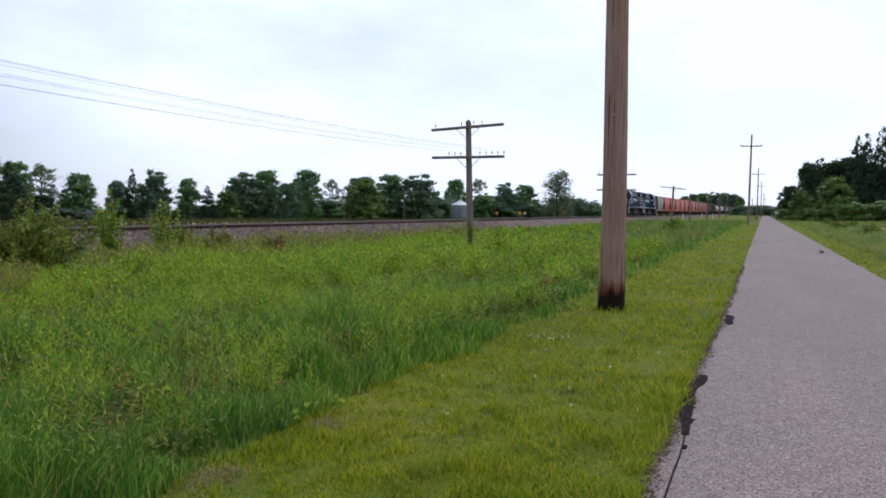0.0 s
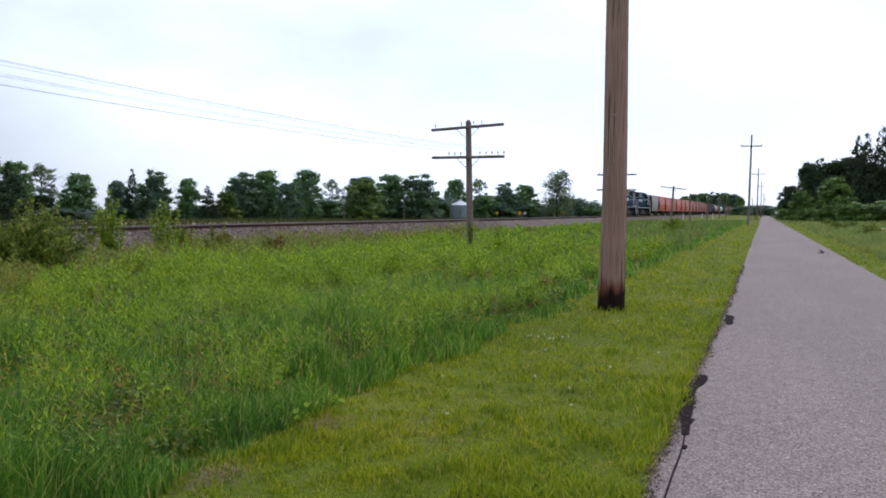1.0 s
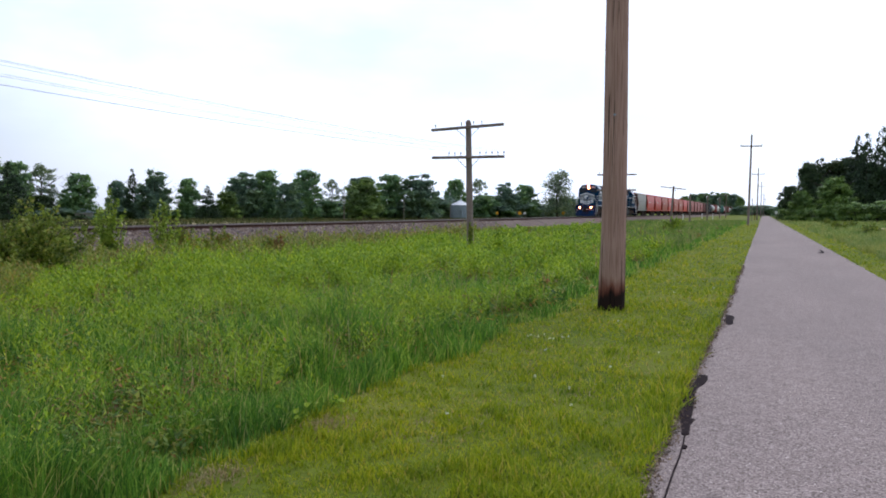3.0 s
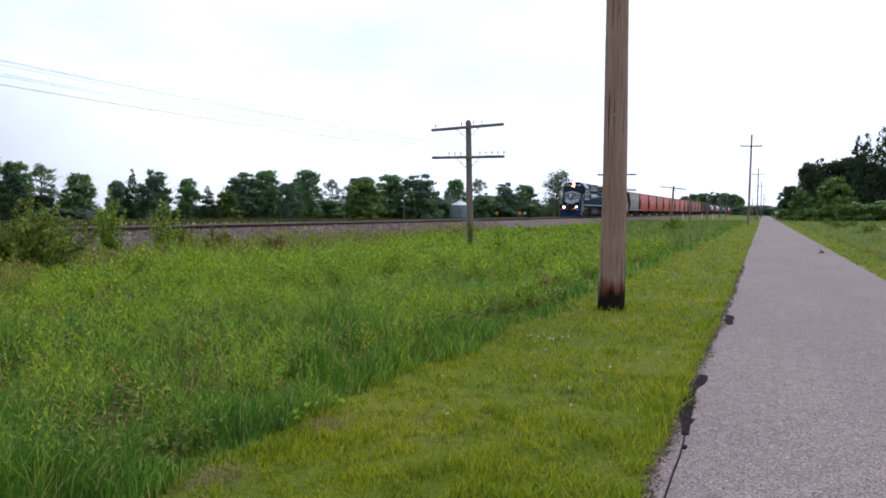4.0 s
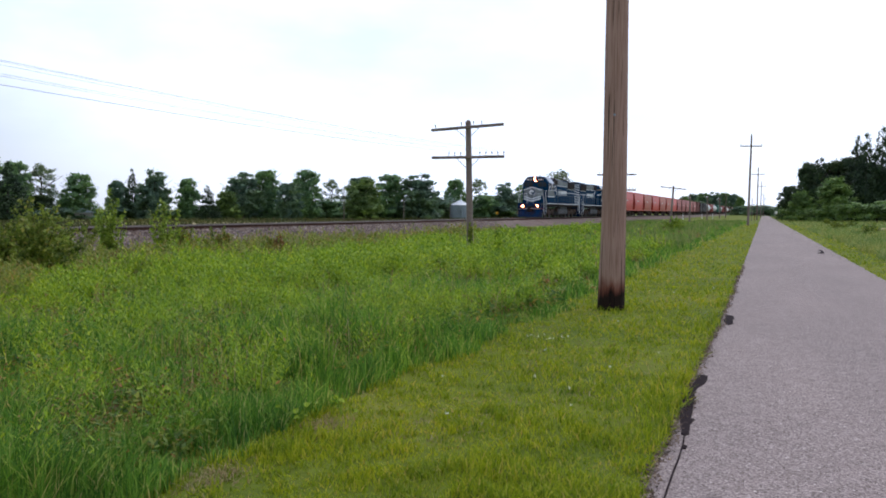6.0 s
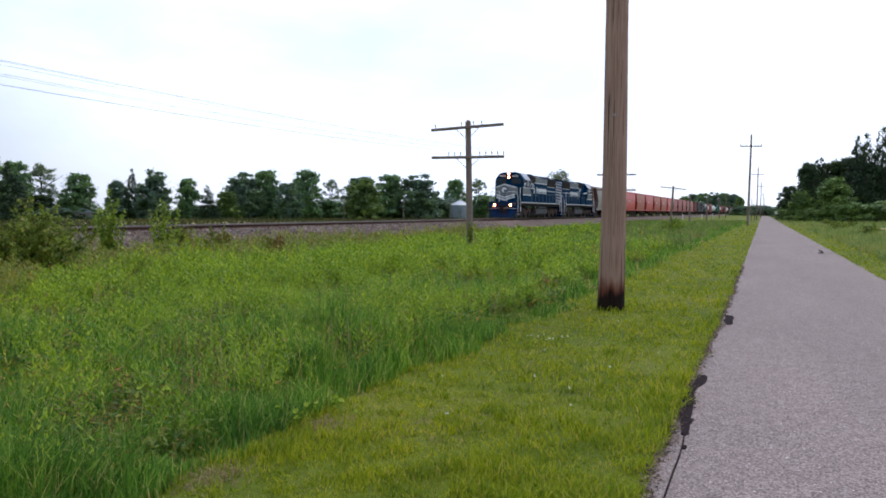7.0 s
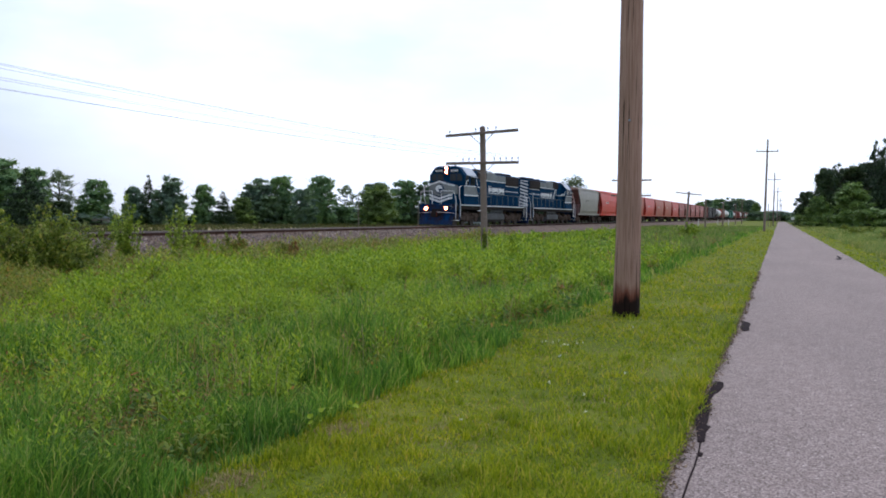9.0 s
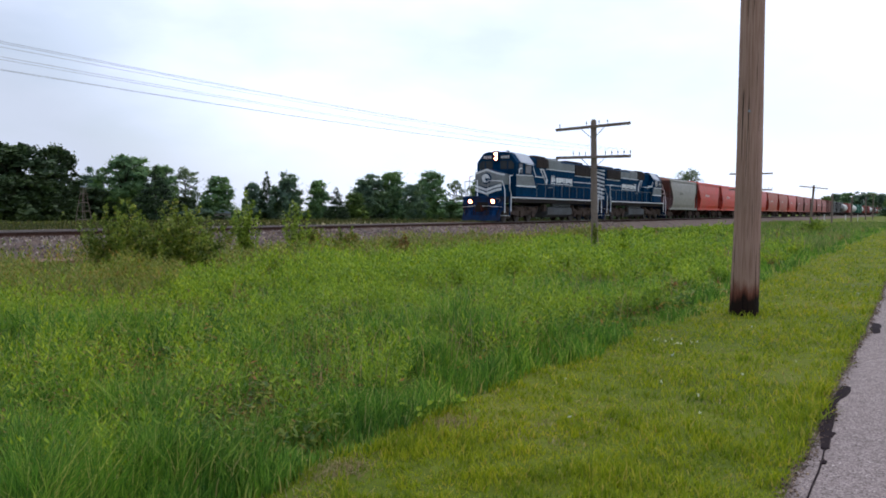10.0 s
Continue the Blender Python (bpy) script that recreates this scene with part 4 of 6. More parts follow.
def make_boxcar(paint, label, length=15.6):
    C = empty("boxcar", label, "boxcar", "wagons of the train")
    part("body", box(nb(), -1.5, 1.5, 0.2, length - 0.2, 1.05, 4.35, 0.03), paint, C)
    part("roof", prism(nb(), [(-1.53, 4.34), (1.53, 4.34), (1.45, 4.48), (0, 4.62), (-1.45, 4.48)], "y", 0.15, length - 0.15), paint, C)
    for s in (-1, 1):
        part("door", box(nb(), s * 1.54 - 0.03, s * 1.54 + 0.03, length / 2 - 1.5, length / 2 + 1.5, 1.15, 4.2), paint, C)
        for k in range(14):
            y = 0.5 + (length - 1.0) * k / 13
            if abs(y - length / 2) > 1.7:
                part("side_rib", box(nb(), s * 1.52 - 0.025, s * 1.52 + 0.025, y - 0.05, y + 0.05, 1.1, 4.3), paint, C)
    part("underframe", box(nb(), -1.2, 1.2, 0.1, length - 0.1, 0.8, 1.06), "black", C)
    car_ends(C, length)
    return C


def make_tank_car(paint, label, length=15.6):
    C = empty("tank_car", label, "tank wagon", "wagons of the train")
    bm = tube(nb(), (0, 1.0, 2.75), (0, length - 1.0, 2.75), 1.42, 1.42, 28)
    tube(bm, (0, 0.62, 2.75), (0, 1.0, 2.75), 0.95, 1.42, 28)
    tube(bm, (0, length - 1.0, 2.75), (0, length - 0.62, 2.75), 1.42, 0.95, 28)
    part("tank", bm, paint, C)
    part("dome", tube(nb(), (0, length / 2, 4.1), (0, length / 2, 4.5), 0.5, 0.5, 18), paint, C)
    part("walk", box(nb(), -0.8, 0.8, length / 2 - 1.4, length / 2 + 1.4, 4.18, 4.22), "black", C)
    part("underframe", box(nb(), -1.3, 1.3, 0.1, length - 0.1, 0.95, 1.2), "black", C)
    car_ends(C, length)
    return C


TRAIN = []   # (thing, offset of its origin behind the leading end, turned round)
loco = make_locomotive()
TRAIN.append((loco, 0.0, False))
second = copy_thing(loco, pose(0, 0, 0))
tagged(second, "dark blue diesel locomotive coupled backwards, striped hood end forward")
TRAIN.append((second, 20.85 + 20.2, True))
for c in list(second.children):
    for w in c.children:
        if w.name.startswith("wheelset"):
            WHEELS.append((w, 0.51, w.matrix_basis.translation.y))

at_y = 41.75
PITCH = 13.05
red = make_hopper("red_car", "bright red covered hopper wagon with bowed sides", ends="red_end")
dusty = make_hopper("dusty_red_car", "dusty orange-brown covered hopper wagon with bowed sides", ends="red_end")
grey = make_hopper("grey_car", "pale grey covered hopper wagon with bowed sides", ends="dark_car")
brown = make_hopper("brown_car", "faded brownish red covered hopper wagon with dusty sides")
for C in (red, dusty, grey, brown):
    for y in (1.75, 12.7 - 1.75):
        freight_truck(C, y, C is not brown)
for k, C in enumerate([grey, red, red, dusty, red, dusty, dusty, red] + [brown] * 5):
    used = any(C is q for q, _, _ in TRAIN)
    c = copy_thing(C, pose(0, 0, 0)) if used else C
    if used and (C is red or C is dusty):
        for tr in c.children:
            for w in tr.children:
                if w.name.startswith("wheelset"):
                    WHEELS.append((w, 0.455, w.matrix_basis.translation.y))
    TRAIN.append((c, at_y + PITCH * k, False))
at_y += PITCH * 13
FAR = {}
FAR["oxide"] = make_boxcar("oxide_car", "dull oxide red boxcar with ribbed sides")
FAR["black"] = make_tank_car("dark_car", "black tank wagon with a central dome")
FAR["pale"] = make_tank_car("pale_car", "pale grey tank wagon with a central dome")
FAR["green"] = make_boxcar("green_car", "faded green boxcar with ribbed sides")
FAR["brown"] = make_boxcar("brown_car", "faded brown boxcar with ribbed sides")
FAR["dark"] = make_boxcar("dark_car", "sooty black boxcar with ribbed sides")
for C in FAR.values():
    for y in (2.2, 13.4):
        freight_truck(C, y, False)
for k, kind in enumerate("oxide dark dark black pale brown pale pale green green pale brown oxide brown pale pale oxide dark pale brown pale oxide pale brown".split()):
    C = FAR[kind]
    used = any(C is q for q, _, _ in TRAIN)
    TRAIN.append((copy_thing(C, pose(0, 0, 0)) if used else C, at_y + 16.0 * k, False))

# ---------------------------------------------------------------- grass, weeds, bushes, trees


def scatter(n, seed, near, far, az0, az1):
    """Places round the trail's start, thinner with distance; az in degrees to the left of the trail."""
    r = np.random.default_rng(seed)
    d = near * (far / near) ** r.random(n)
    a = np.radians(az0 + (az1 - az0) * r.random(n))
    return np.stack([-d * np.sin(a), d * np.cos(a)], -1), d, r


def verge_edge(y):
    """Ragged line where the mower stops, left of the trail."""
    return -2.98 - 0.28 * np.exp(-((y - 4.95) / 0.45) ** 2) - 0.18 * np.exp(-((y - 3.75) / 0.35) ** 2) + 0.11 * np.sin(y * 1.7) + 0.10 * np.sin(y * 0.53 + 1) + 0.07 * np.sin(y * 4.1)


def vnoise(x, y, cell, seed):
    """Smooth random field between 0 and 1 with patches of that size in metres."""
    tab = np.random.default_rng(seed).random((256, 256))
    u, v = np.asarray(x) / cell + 1000.37, np.asarray(y) / cell + 1000.71
    i, j = np.floor(u).astype(int), np.floor(v).astype(int)
    a, b = u - i, v - j
    a, b = a * a * (3 - 2 * a), b * b * (3 - 2 * b)
    g = lambda p, q: tab[p % 256, q % 256]
    return (g(i, j) * (1 - a) + g(i + 1, j) * a) * (1 - b) + (g(i, j + 1) * (1 - a) + g(i + 1, j + 1) * a) * b


def meadow_end(x, y):
    """Where lush growth gives way to the sparse, dry weeds beside the ballast."""
    return np.clip(-12.6 - 0.22 * np.maximum(0, y - 14), -18.2, -12) - 1.6 + 3.2 * vnoise(x, y, 2.2, 40)


def lush_cover(x, y):
    """How far leafy shoots have taken over from the grass, 0 to 1."""
    c = 0.65 * vnoise(x, y, 1.1, 18) + 0.35 * vnoise(x, y, 4.5, 19)
    far = np.clip((np.hypot(x, y) - 6.5) / 7, 0.0, 1)
    wild = np.where((x > -0.17 * y) & (y > 34), 0.05, 1.0) * np.where((y > 18) & (x > -6.5), 0.25, 1.0)
    return np.clip((c - 0.60 + 0.24 * far) / 0.12, 0, 1) * (0.15 + 0.85 * far) * wild * (1 - 0.6 * np.clip((-x / np.maximum(y, 0.1) - 1.0) / 0.5, 0, 1) * np.clip((15 - np.hypot(x, y)) / 4, 0, 1))


def blades(name, xy, d, h, w, r, mat, lean=0.35, label="", category="grass", z0=None):
    n = len(xy)
    a, b = r.random(n) * 6.283, r.random(n) * 6.283
    side = np.stack([np.cos(a), np.sin(a), 0 * a], -1) * w[:, None] * 0.5
    bend = np.stack([np.cos(b), np.sin(b), 0 * b], -1) * (h * lean * r.random(n))[:, None]
    z = land(xy[:, 0], xy[:, 1]) if z0 is None else z0
    base = np.concatenate([xy, z[:, None] - 0.01], -1)
    up = np.stack([0 * h, 0 * h, h], -1)
    mid, tip = base + up * 0.55 + bend * 0.35, base + up + bend * 1.2
    V = np.stack([base - side, base + side, mid - side * 0.8, mid + side * 0.8, tip], 1).reshape(-1, 3)
    T = (np.array([(0, 1, 3), (0, 3, 2), (2, 3, 4)])[None] + 5 * np.arange(n)[:, None, None]).reshape(-1, 3)
    return tagged(soup(name, V, T, mat), label, category, kind="stuff")


def leaf_cloud(p, u, v):
    """Pointed leaves: a place, the half-length and half-width vectors of each."""
    V = np.stack([p - u, p + v, p + u, p - v], 1).reshape(-1, 3)
    T = (np.array([(0, 1, 2), (0, 2, 3)])[None] + 4 * np.arange(len(p))[:, None, None]).reshape(-1, 3)
    return V, T


def weeds(name, xy, d, h, r, mat, leaves=14, size=0.07, label="", spread=0.16):
    n = len(xy)
    k = np.tile(np.linspace(0.25, 1.0, leaves), (n, 1))
    a = r.random((n, 1)) * 6.28 + np.arange(leaves)[None] * 2.4
    lean = r.normal(0, 0.10, (n, 1, 2))
    z = land(xy[:, 0], xy[:, 1])
    out = (spread * (1.15 - 0.75 * k) * (0.6 + 0.6 * r.random((n, leaves))) * (h / 0.5)[:, None])
    P = np.empty((n, leaves, 3))
    P[..., :2] = xy[:, None] + lean * (k * h[:, None])[..., None] + np.stack([np.cos(a), np.sin(a)], -1) * out[..., None] * 0.5
    P[..., 2] = z[:, None] + k * h[:, None]
    s = (size * (0.7 + 0.6 * r.random((n, leaves))) * (0.45 + d[:, None] / 26))[..., None]
    tilt = 0.4 + 0.9 * r.random((n, leaves))
    u = np.stack([np.cos(a), np.sin(a), tilt], -1) * s
    v = np.stack([-np.sin(a), np.cos(a), 0.5 * (r.random((n, leaves)) - 0.5)], -1) * s * 0.30
    V, T = leaf_cloud(P.reshape(-1, 3), u.reshape(-1, 3), v.reshape(-1, 3))
    return tagged(soup(name, V, T, mat), label, "weeds", kind="stuff")


def shoots(name, xy, d, h, r, mat, per, leaves, length, label):
    """Clumps of upright leafy shoots that fan outwards, with narrow leaves arching up each stem."""
    n = len(xy)
    a0 = r.random((n, per)) * 6.283
    q = np.sqrt(r.random((n, per)))
    wide = (0.13 + 0.36 * h)[:, None] * (0.7 + 0.6 * r.random((n, 1)))
    hh = h[:, None] * (1.05 - 0.58 * q ** 2) * (0.7 + 0.45 * r.random((n, per)))
    way = np.stack([np.cos(a0), np.sin(a0)], -1)
    root = xy[:, None] + way * (q * wide * 0.6)[..., None]
    k = np.linspace(0.35, 1.0, leaves)
    a = a0[..., None] + np.arange(leaves) * 2.4 + 0.8 * r.random((n, per, leaves))
    out = np.stack([np.cos(a), np.sin(a)], -1)
    P = np.empty((n, per, leaves, 3))
    P[..., :2] = root[:, :, None] + way[:, :, None] * (q * wide * 0.6)[..., None, None] * (k ** 1.5)[:, None]
    P[..., 2] = land(xy[:, 0], xy[:, 1])[:, None, None] + hh[..., None] * k
    size = length * (1.2 - 0.5 * k) * (0.7 + 0.6 * r.random((n, per, leaves))) * (0.60 + d / 32)[:, None, None]
    climb = 0.05 + 0.85 * k ** 2 + 0.5 * r.random((n, per, leaves))
    u = np.concatenate([out, climb[..., None]], -1)
    u *= (0.5 * size / np.linalg.norm(u, axis=-1))[..., None]
    v = np.stack([-out[..., 1], out[..., 0], 0.6 * (r.random((n, per, leaves)) - 0.5)], -1) * (0.5 * size * (0.17 + 0.15 * np.clip((d - 8) / 12, 0, 1))[:, None, None])[..., None]
    V, T = leaf_cloud((P + u).reshape(-1, 3), u.reshape(-1, 3), v.reshape(-1, 3))
    return tagged(soup(name, V, T, mat), label, "weeds", kind="stuff")


def mounds(name, xy, d, rad, h, r, mat, leaves, size, label):
    """Leafy plants that each spread into a small dome."""
    n = len(xy)
    w = r.normal(0, 1, (n, leaves, 3))
    w[..., 2] = np.abs(w[..., 2]) + 0.15
    w /= np.linalg.norm(w, axis=2, keepdims=True)
    ext = np.stack([rad, rad, h], -1)[:, None]
    z = land(xy[:, 0], xy[:, 1])
    P = np.concatenate([xy, z[:, None]], -1)[:, None] + w * ext * (0.62 + 0.46 * r.random((n, leaves, 1)))
    nrm = w * [1, 1, 1.3] + r.normal(0, 0.42, w.shape)
    nrm /= np.linalg.norm(nrm, axis=2, keepdims=True)
    out = w * [1, 1, 0.2] + [0, 0, 0.35] + r.normal(0, 0.35, w.shape)
    v = np.cross(nrm, out)
    v /= np.linalg.norm(v, axis=2, keepdims=True) + 1e-9
    u = np.cross(v, nrm)
    s = (size * (0.6 + 0.8 * r.random((n, leaves))) * (0.28 + d[:, None] / 18))[..., None]
    V, T = leaf_cloud(P.reshape(-1, 3), (u * s).reshape(-1, 3), (v * s * 0.36).reshape(-1, 3))
    return tagged(soup(name, V, T, mat), label, "weeds", kind="stuff")


def make_grass():
    # the meadow between the mown strip and the ballast
    xy, d, r = scatter(500000, 11, 2.6, 130, -1, 72)
    edge = verge_edge(xy[:, 1])
    ok = (xy[:, 0] < edge) & (xy[:, 0] > -20.9 + 0.5 * np.sin(xy[:, 1]))
    xy, d = xy[ok], d[ok]
    x, y = xy[:, 0], xy[:, 1]
    tuft = 0.5 * vnoise(x, y, 0.32, 1) + 0.3 * vnoise(x, y, 1.1, 2) + 0.2 * vnoise(x, y, 4, 3)
    rim = np.clip(0.5 + (verge_edge(y) - x) / 0.7, 0.5, 1.0) * np.where(x < meadow_end(x, y), 0.5, 1.0)
    h = (0.06 + 0.86 * np.clip(tuft - 0.22, 0, 1) ** 1.15) * (0.65 + 0.5 * r.random(len(d))) * rim
    shade = lush_cover(x, y)
    h *= 1 - 0.62 * shade
    keep = (r.random(len(d)) < (0.10 + 1.5 * np.clip(tuft - 0.22, 0, 1)) * (1 - 0.35 * shade)) & ((x > meadow_end(x, y)) | (r.random(len(d)) < 0.35))
    xy, d, h = xy[keep], d[keep], h[keep]
    blades("meadow_grass", xy, d, h, 0.0045 + 0.0010 * d, r, "tall_grass", 0.7, "tall uncut green meadow grass with bent blades")
    # mown strips on both sides of the trail
    xy, d, r = scatter(520000, 12, 2.4, 120, -30, 60)
    x, y = xy[:, 0], xy[:, 1]
    left = np.array([trail_edge(v, -1) for v in y])
    right = left + 3.10
    ok = ((x > verge_edge(y) - 0.1) & (x < left - 0.05 + 0.05 * vnoise(x, y, 0.35, 9))) | ((x > right + 0.03 * np.sin(y * 3)) & (x < right + 1.3 + 0.15 * np.sin(y)))
    xy, d = xy[ok], d[ok]
    x, y = xy[:, 0], xy[:, 1]
    thin = 0.5 * vnoise(x, y, 0.22, 4) + 0.5 * vnoise(x, y, 0.9, 5)
    bare = np.minimum(np.hypot((x + 2.92) / 0.20, (y - 5.05) / 0.26), np.hypot((x + 2.90) / 0.20, (y - 3.8) / 0.22))
    bare = np.minimum(bare, np.hypot((x + 1.1) / 0.16, (y - 8.0) / 0.4))
    keep = (r.random(len(d)) < 0.30 + 0.9 * thin) & ((bare > 1) | (r.random(len(d)) < 0.22))
    xy, d = xy[keep], d[keep]
    x, y = xy[:, 0], xy[:, 1]
    rim = np.clip(1 - np.abs(x + 0.66) / 0.26, 0, 1) * (vnoise(x, y, 0.5, 6) > 0.42)
    h = (0.022 + 0.05 * r.random(len(d))) * (1 + 0.5 * rim) * (0.25 + 2.1 * (0.55 * vnoise(x, y, 0.16, 7) + 0.45 * vnoise(x, y, 0.6, 47)) ** 1.5) + 0.09 * np.exp(-((np.hypot(x + 2.27, y - 12.6) - 0.2) / 0.22) ** 2) * r.random(len(d))
    blades("mown_grass", xy, d, h, 0.005 + 0.0010 * d, r, "turf", 1.0, "short mown yellow-green grass along the trail")
    # dead clippings in the mown strip and crumbs along the trail's edge
    xy, d, r = scatter(26000, 15, 2.6, 40, -5, 50)
    ok = (xy[:, 0] > verge_edge(xy[:, 1])) & (xy[:, 0] < -0.62) & (vnoise(xy[:, 0], xy[:, 1], 0.6, 8) > 0.55)
    xy, d = xy[ok], d[ok]
    spots = np.concatenate([np.array(c) + r.normal(0, 1, (420, 2)) * [0.10, 0.15] for c in ((-2.93, 5.03), (-2.93, 3.8))])
    xy, d = np.concatenate([xy, spots]), np.concatenate([d, np.hypot(spots[:, 0], spots[:, 1])])
    blades("grass_clippings", xy, d, 0.02 + 0.03 * r.random(len(d)), 0.005 + 0.0006 * d, r, "straw", 2.2, "dead straw-coloured clippings in the mown grass")
    r = np.random.default_rng(16)
    n = 5200
    y = 2.5 + 22 * r.random(n) ** 1.6
    x = np.array([trail_edge(v, -1) for v in y]) + r.normal(0.0, 0.028, n)
    P = np.stack([x, y, 0.004 + 0.006 * r.random(n)], -1)
    V, T = leaf_cloud(P, r.normal(0, 0.007, P.shape) * [1, 1, 0.5], r.normal(0, 0.007, P.shape) * [1, 1, 0.5])
    tagged(soup("edge_crumbs", V, T, "crumbs"), "brown dirt and crumbs along the trail's edge", "debris", kind="stuff")
    # rough field beyond the right-hand strip and behind the track
    xy, d, r = scatter(80000, 13, 8, 190, -13, 2)
    ok = xy[:, 0] > 3.75 - 0.0062 * xy[:, 1] + 0.15 * np.sin(xy[:, 1])
    xy, d = xy[ok], d[ok]
    blades("rough_field_grass", xy, d, (0.12 + 0.26 * r.random(len(d))) * (0.35 + 1.3 * vnoise(xy[:, 0], xy[:, 1], 2.2, 17)), 0.005 + 0.0007 * d, r, "field_grass", 1.0, "rough green field grass beyond the trail")
    xy, d, r = scatter(60000, 14, 30, 170, 5, 75)
    ok = (xy[:, 0] < -30.2) & (xy[:, 0] > -75)
    xy, d = xy[ok], d[ok]
    blades("trackside_grass", xy, d, 0.20 + 0.4 * r.random(len(d)), 0.010 + 0.0010 * d, r, "straw_green", 0.5, "pale dry grass behind the track")
    # leafy shoots in clumps through the meadow
    for name, count, seed, d0, d1, per, leaves, length, label in (
            ("meadow_weeds", 1900, 21, 4.5, 15, 13, 15, 0.095, "bright green leafy shoots in clumps among the grass"),
            ("mid_meadow_weeds", 2700, 31, 14.5, 33, 13, 10, 0.115, "bright green leafy shoots with dark gaps between the clumps"),
            ("far_meadow_weeds", 2000, 32, 32, 85, 9, 8, 0.13, "bright green leafy shoots filling the far meadow")):
        xy, d, r = scatter(count, seed, d0, d1, 3, 70)
        x, y = xy[:, 0], xy[:, 1]
        ok = (x < verge_edge(y) - 0.6) & (x > meadow_end(x, y)) & (r.random(len(d)) < lush_cover(x, y))
        xy, d = xy[ok], d[ok]
        x, y = xy[:, 0], xy[:, 1]
        tall = (0.22 + 0.80 * (0.6 * vnoise(x, y, 0.7, 41) + 0.4 * vnoise(x, y, 2.4, 42)) ** 1.4) * (0.65 + 0.6 * r.random(len(d))) * np.clip((x + 21.5) / 6, 0.45, 1)
        shoots(name, xy, d, tall, r, "weed", per, leaves, length, label)
    # low herbs of mixed green, yellow and rust between the tufts
    xy, d, r = scatter(5200, 63, 3.6, 16, 6, 68)
    x, y = xy[:, 0], xy[:, 1]
    ok = (x < verge_edge(y) - 0.25) & (x > meadow_end(x, y)) & (vnoise(x, y, 0.55, 64) > 0.5)
    xy, d = xy[ok], d[ok]
    mounds("low_herbs", xy, d, 0.05 + 0.09 * r.random(len(d)), 0.10 + 0.22 * r.random(len(d)), r, "herb", 20, 0.05, "low mixed herbs with small yellow-green and rusty leaves")
    # duller mixed grass between the far meadow and the railway
    xy, d, r = scatter(60000, 61, 30, 150, 1, 22)
    x, y = xy[:, 0], xy[:, 1]
    ok = (x < verge_edge(y) - 0.5) & (x > -21.0) & ((x > -0.17 * y) | (r.random(len(d)) < 0.15)) & (y > 34)
    xy, d = xy[ok], d[ok]
    blades("dull_meadow_grass", xy, d, (0.18 + 0.3 * r.random(len(d))) * (0.4 + 1.1 * vnoise(xy[:, 0], xy[:, 1], 3.0, 62)), 0.004 + 0.0007 * d, r, "dull_grass", 0.5, "grey-green and tan mixed grass of the far meadow")
    xy, d, r = scatter(5200, 43, 3.4, 14, 8, 66)
    x, y = xy[:, 0], xy[:, 1]
    ok = (x < verge_edge(y) - 0.3) & (x > meadow_end(x, y)) & (vnoise(x, y, 0.7, 44) > 0.62)
    xy, d = xy[ok], d[ok]
    weeds("upright_weeds", xy, d, 0.26 + 0.26 * r.random(len(d)), r, "weed", 14, 0.034, "thin upright weeds with narrow leaves in the tall grass", 0.13)
    # reddish dock and sorrel here and there
    xy, d, r = scatter(8000, 25, 4, 70, 2, 70)
    ok = (xy[:, 0] < verge_edge(xy[:, 1]) - 0.5) & (xy[:, 0] > -20) & (vnoise(xy[:, 0], xy[:, 1], 0.9, 26) > 0.64)
    xy, d = xy[ok], d[ok]
    mounds("red_sorrel", xy, d, 0.05 + 0.05 * r.random(len(d)), 0.26 + 0.28 * r.random(len(d)), r, "dock", 16, 0.024, "reddish brown sorrel stalks among the grass")
    # olive and rusty weeds towards the ballast
    xy, d, r = scatter(52000, 22, 9, 90, 5, 72)
    x, y = xy[:, 0], xy[:, 1]
    ok = (x < meadow_end(x, y) + 1.2 * r.random(len(d))) & (x > -20.9 - 1.4 * vnoise(x, y, 2.0, 27)) & (y < 60) & (vnoise(x, y, 0.8, 28) > 0.28)
    xy, d = xy[ok], d[ok]
    h = (0.14 + 0.75 * vnoise(xy[:, 0], xy[:, 1], 0.9, 29) ** 1.6) * (0.7 + 0.5 * r.random(len(d)))
    weeds("olive_weeds", xy, d, h, r, "olive_weed", 12, 0.032, "olive and rusty brown weeds beside the ballast")
    # seed stalks
    xy, d, r = scatter(3600, 23, 6, 60, 4, 70)
    ok = (xy[:, 0] < verge_edge(xy[:, 1]) - 0.5) & (xy[:, 0] > -21.5) & (vnoise(xy[:, 0], xy[:, 1], 1.3, 30) > 0.5)
    xy, d = xy[ok], d[ok]
    blades("seed_stalks", xy, d, 0.36 + 0.28 * r.random(len(d)), 0.003 + 0.0006 * d, r, "straw", 0.35, "thin dry tan seed stalks")
    # white clover heads in the mown strip
    r = np.random.default_rng(24)
    c = np.concatenate([np.array([-2.45, 9.3]) + r.normal(0, 0.16, (9, 2)), np.stack([-2.8 + 2.0 * r.random(16), 4 + 14 * r.random(16)], -1)])
    n = len(c)
    P = np.repeat(np.concatenate([c, land(c[:, 0], c[:, 1])[:, None] + 0.06], -1), 5, 0) + r.normal(0, 0.006, (n * 5, 3))
    V, T = leaf_cloud(P, r.normal(0, 0.006, P.shape), r.normal(0, 0.006, P.shape))
    tagged(soup("clover_flowers", V, T, "clover"), "small white clover heads in the mown grass", "flowers", kind="stuff")


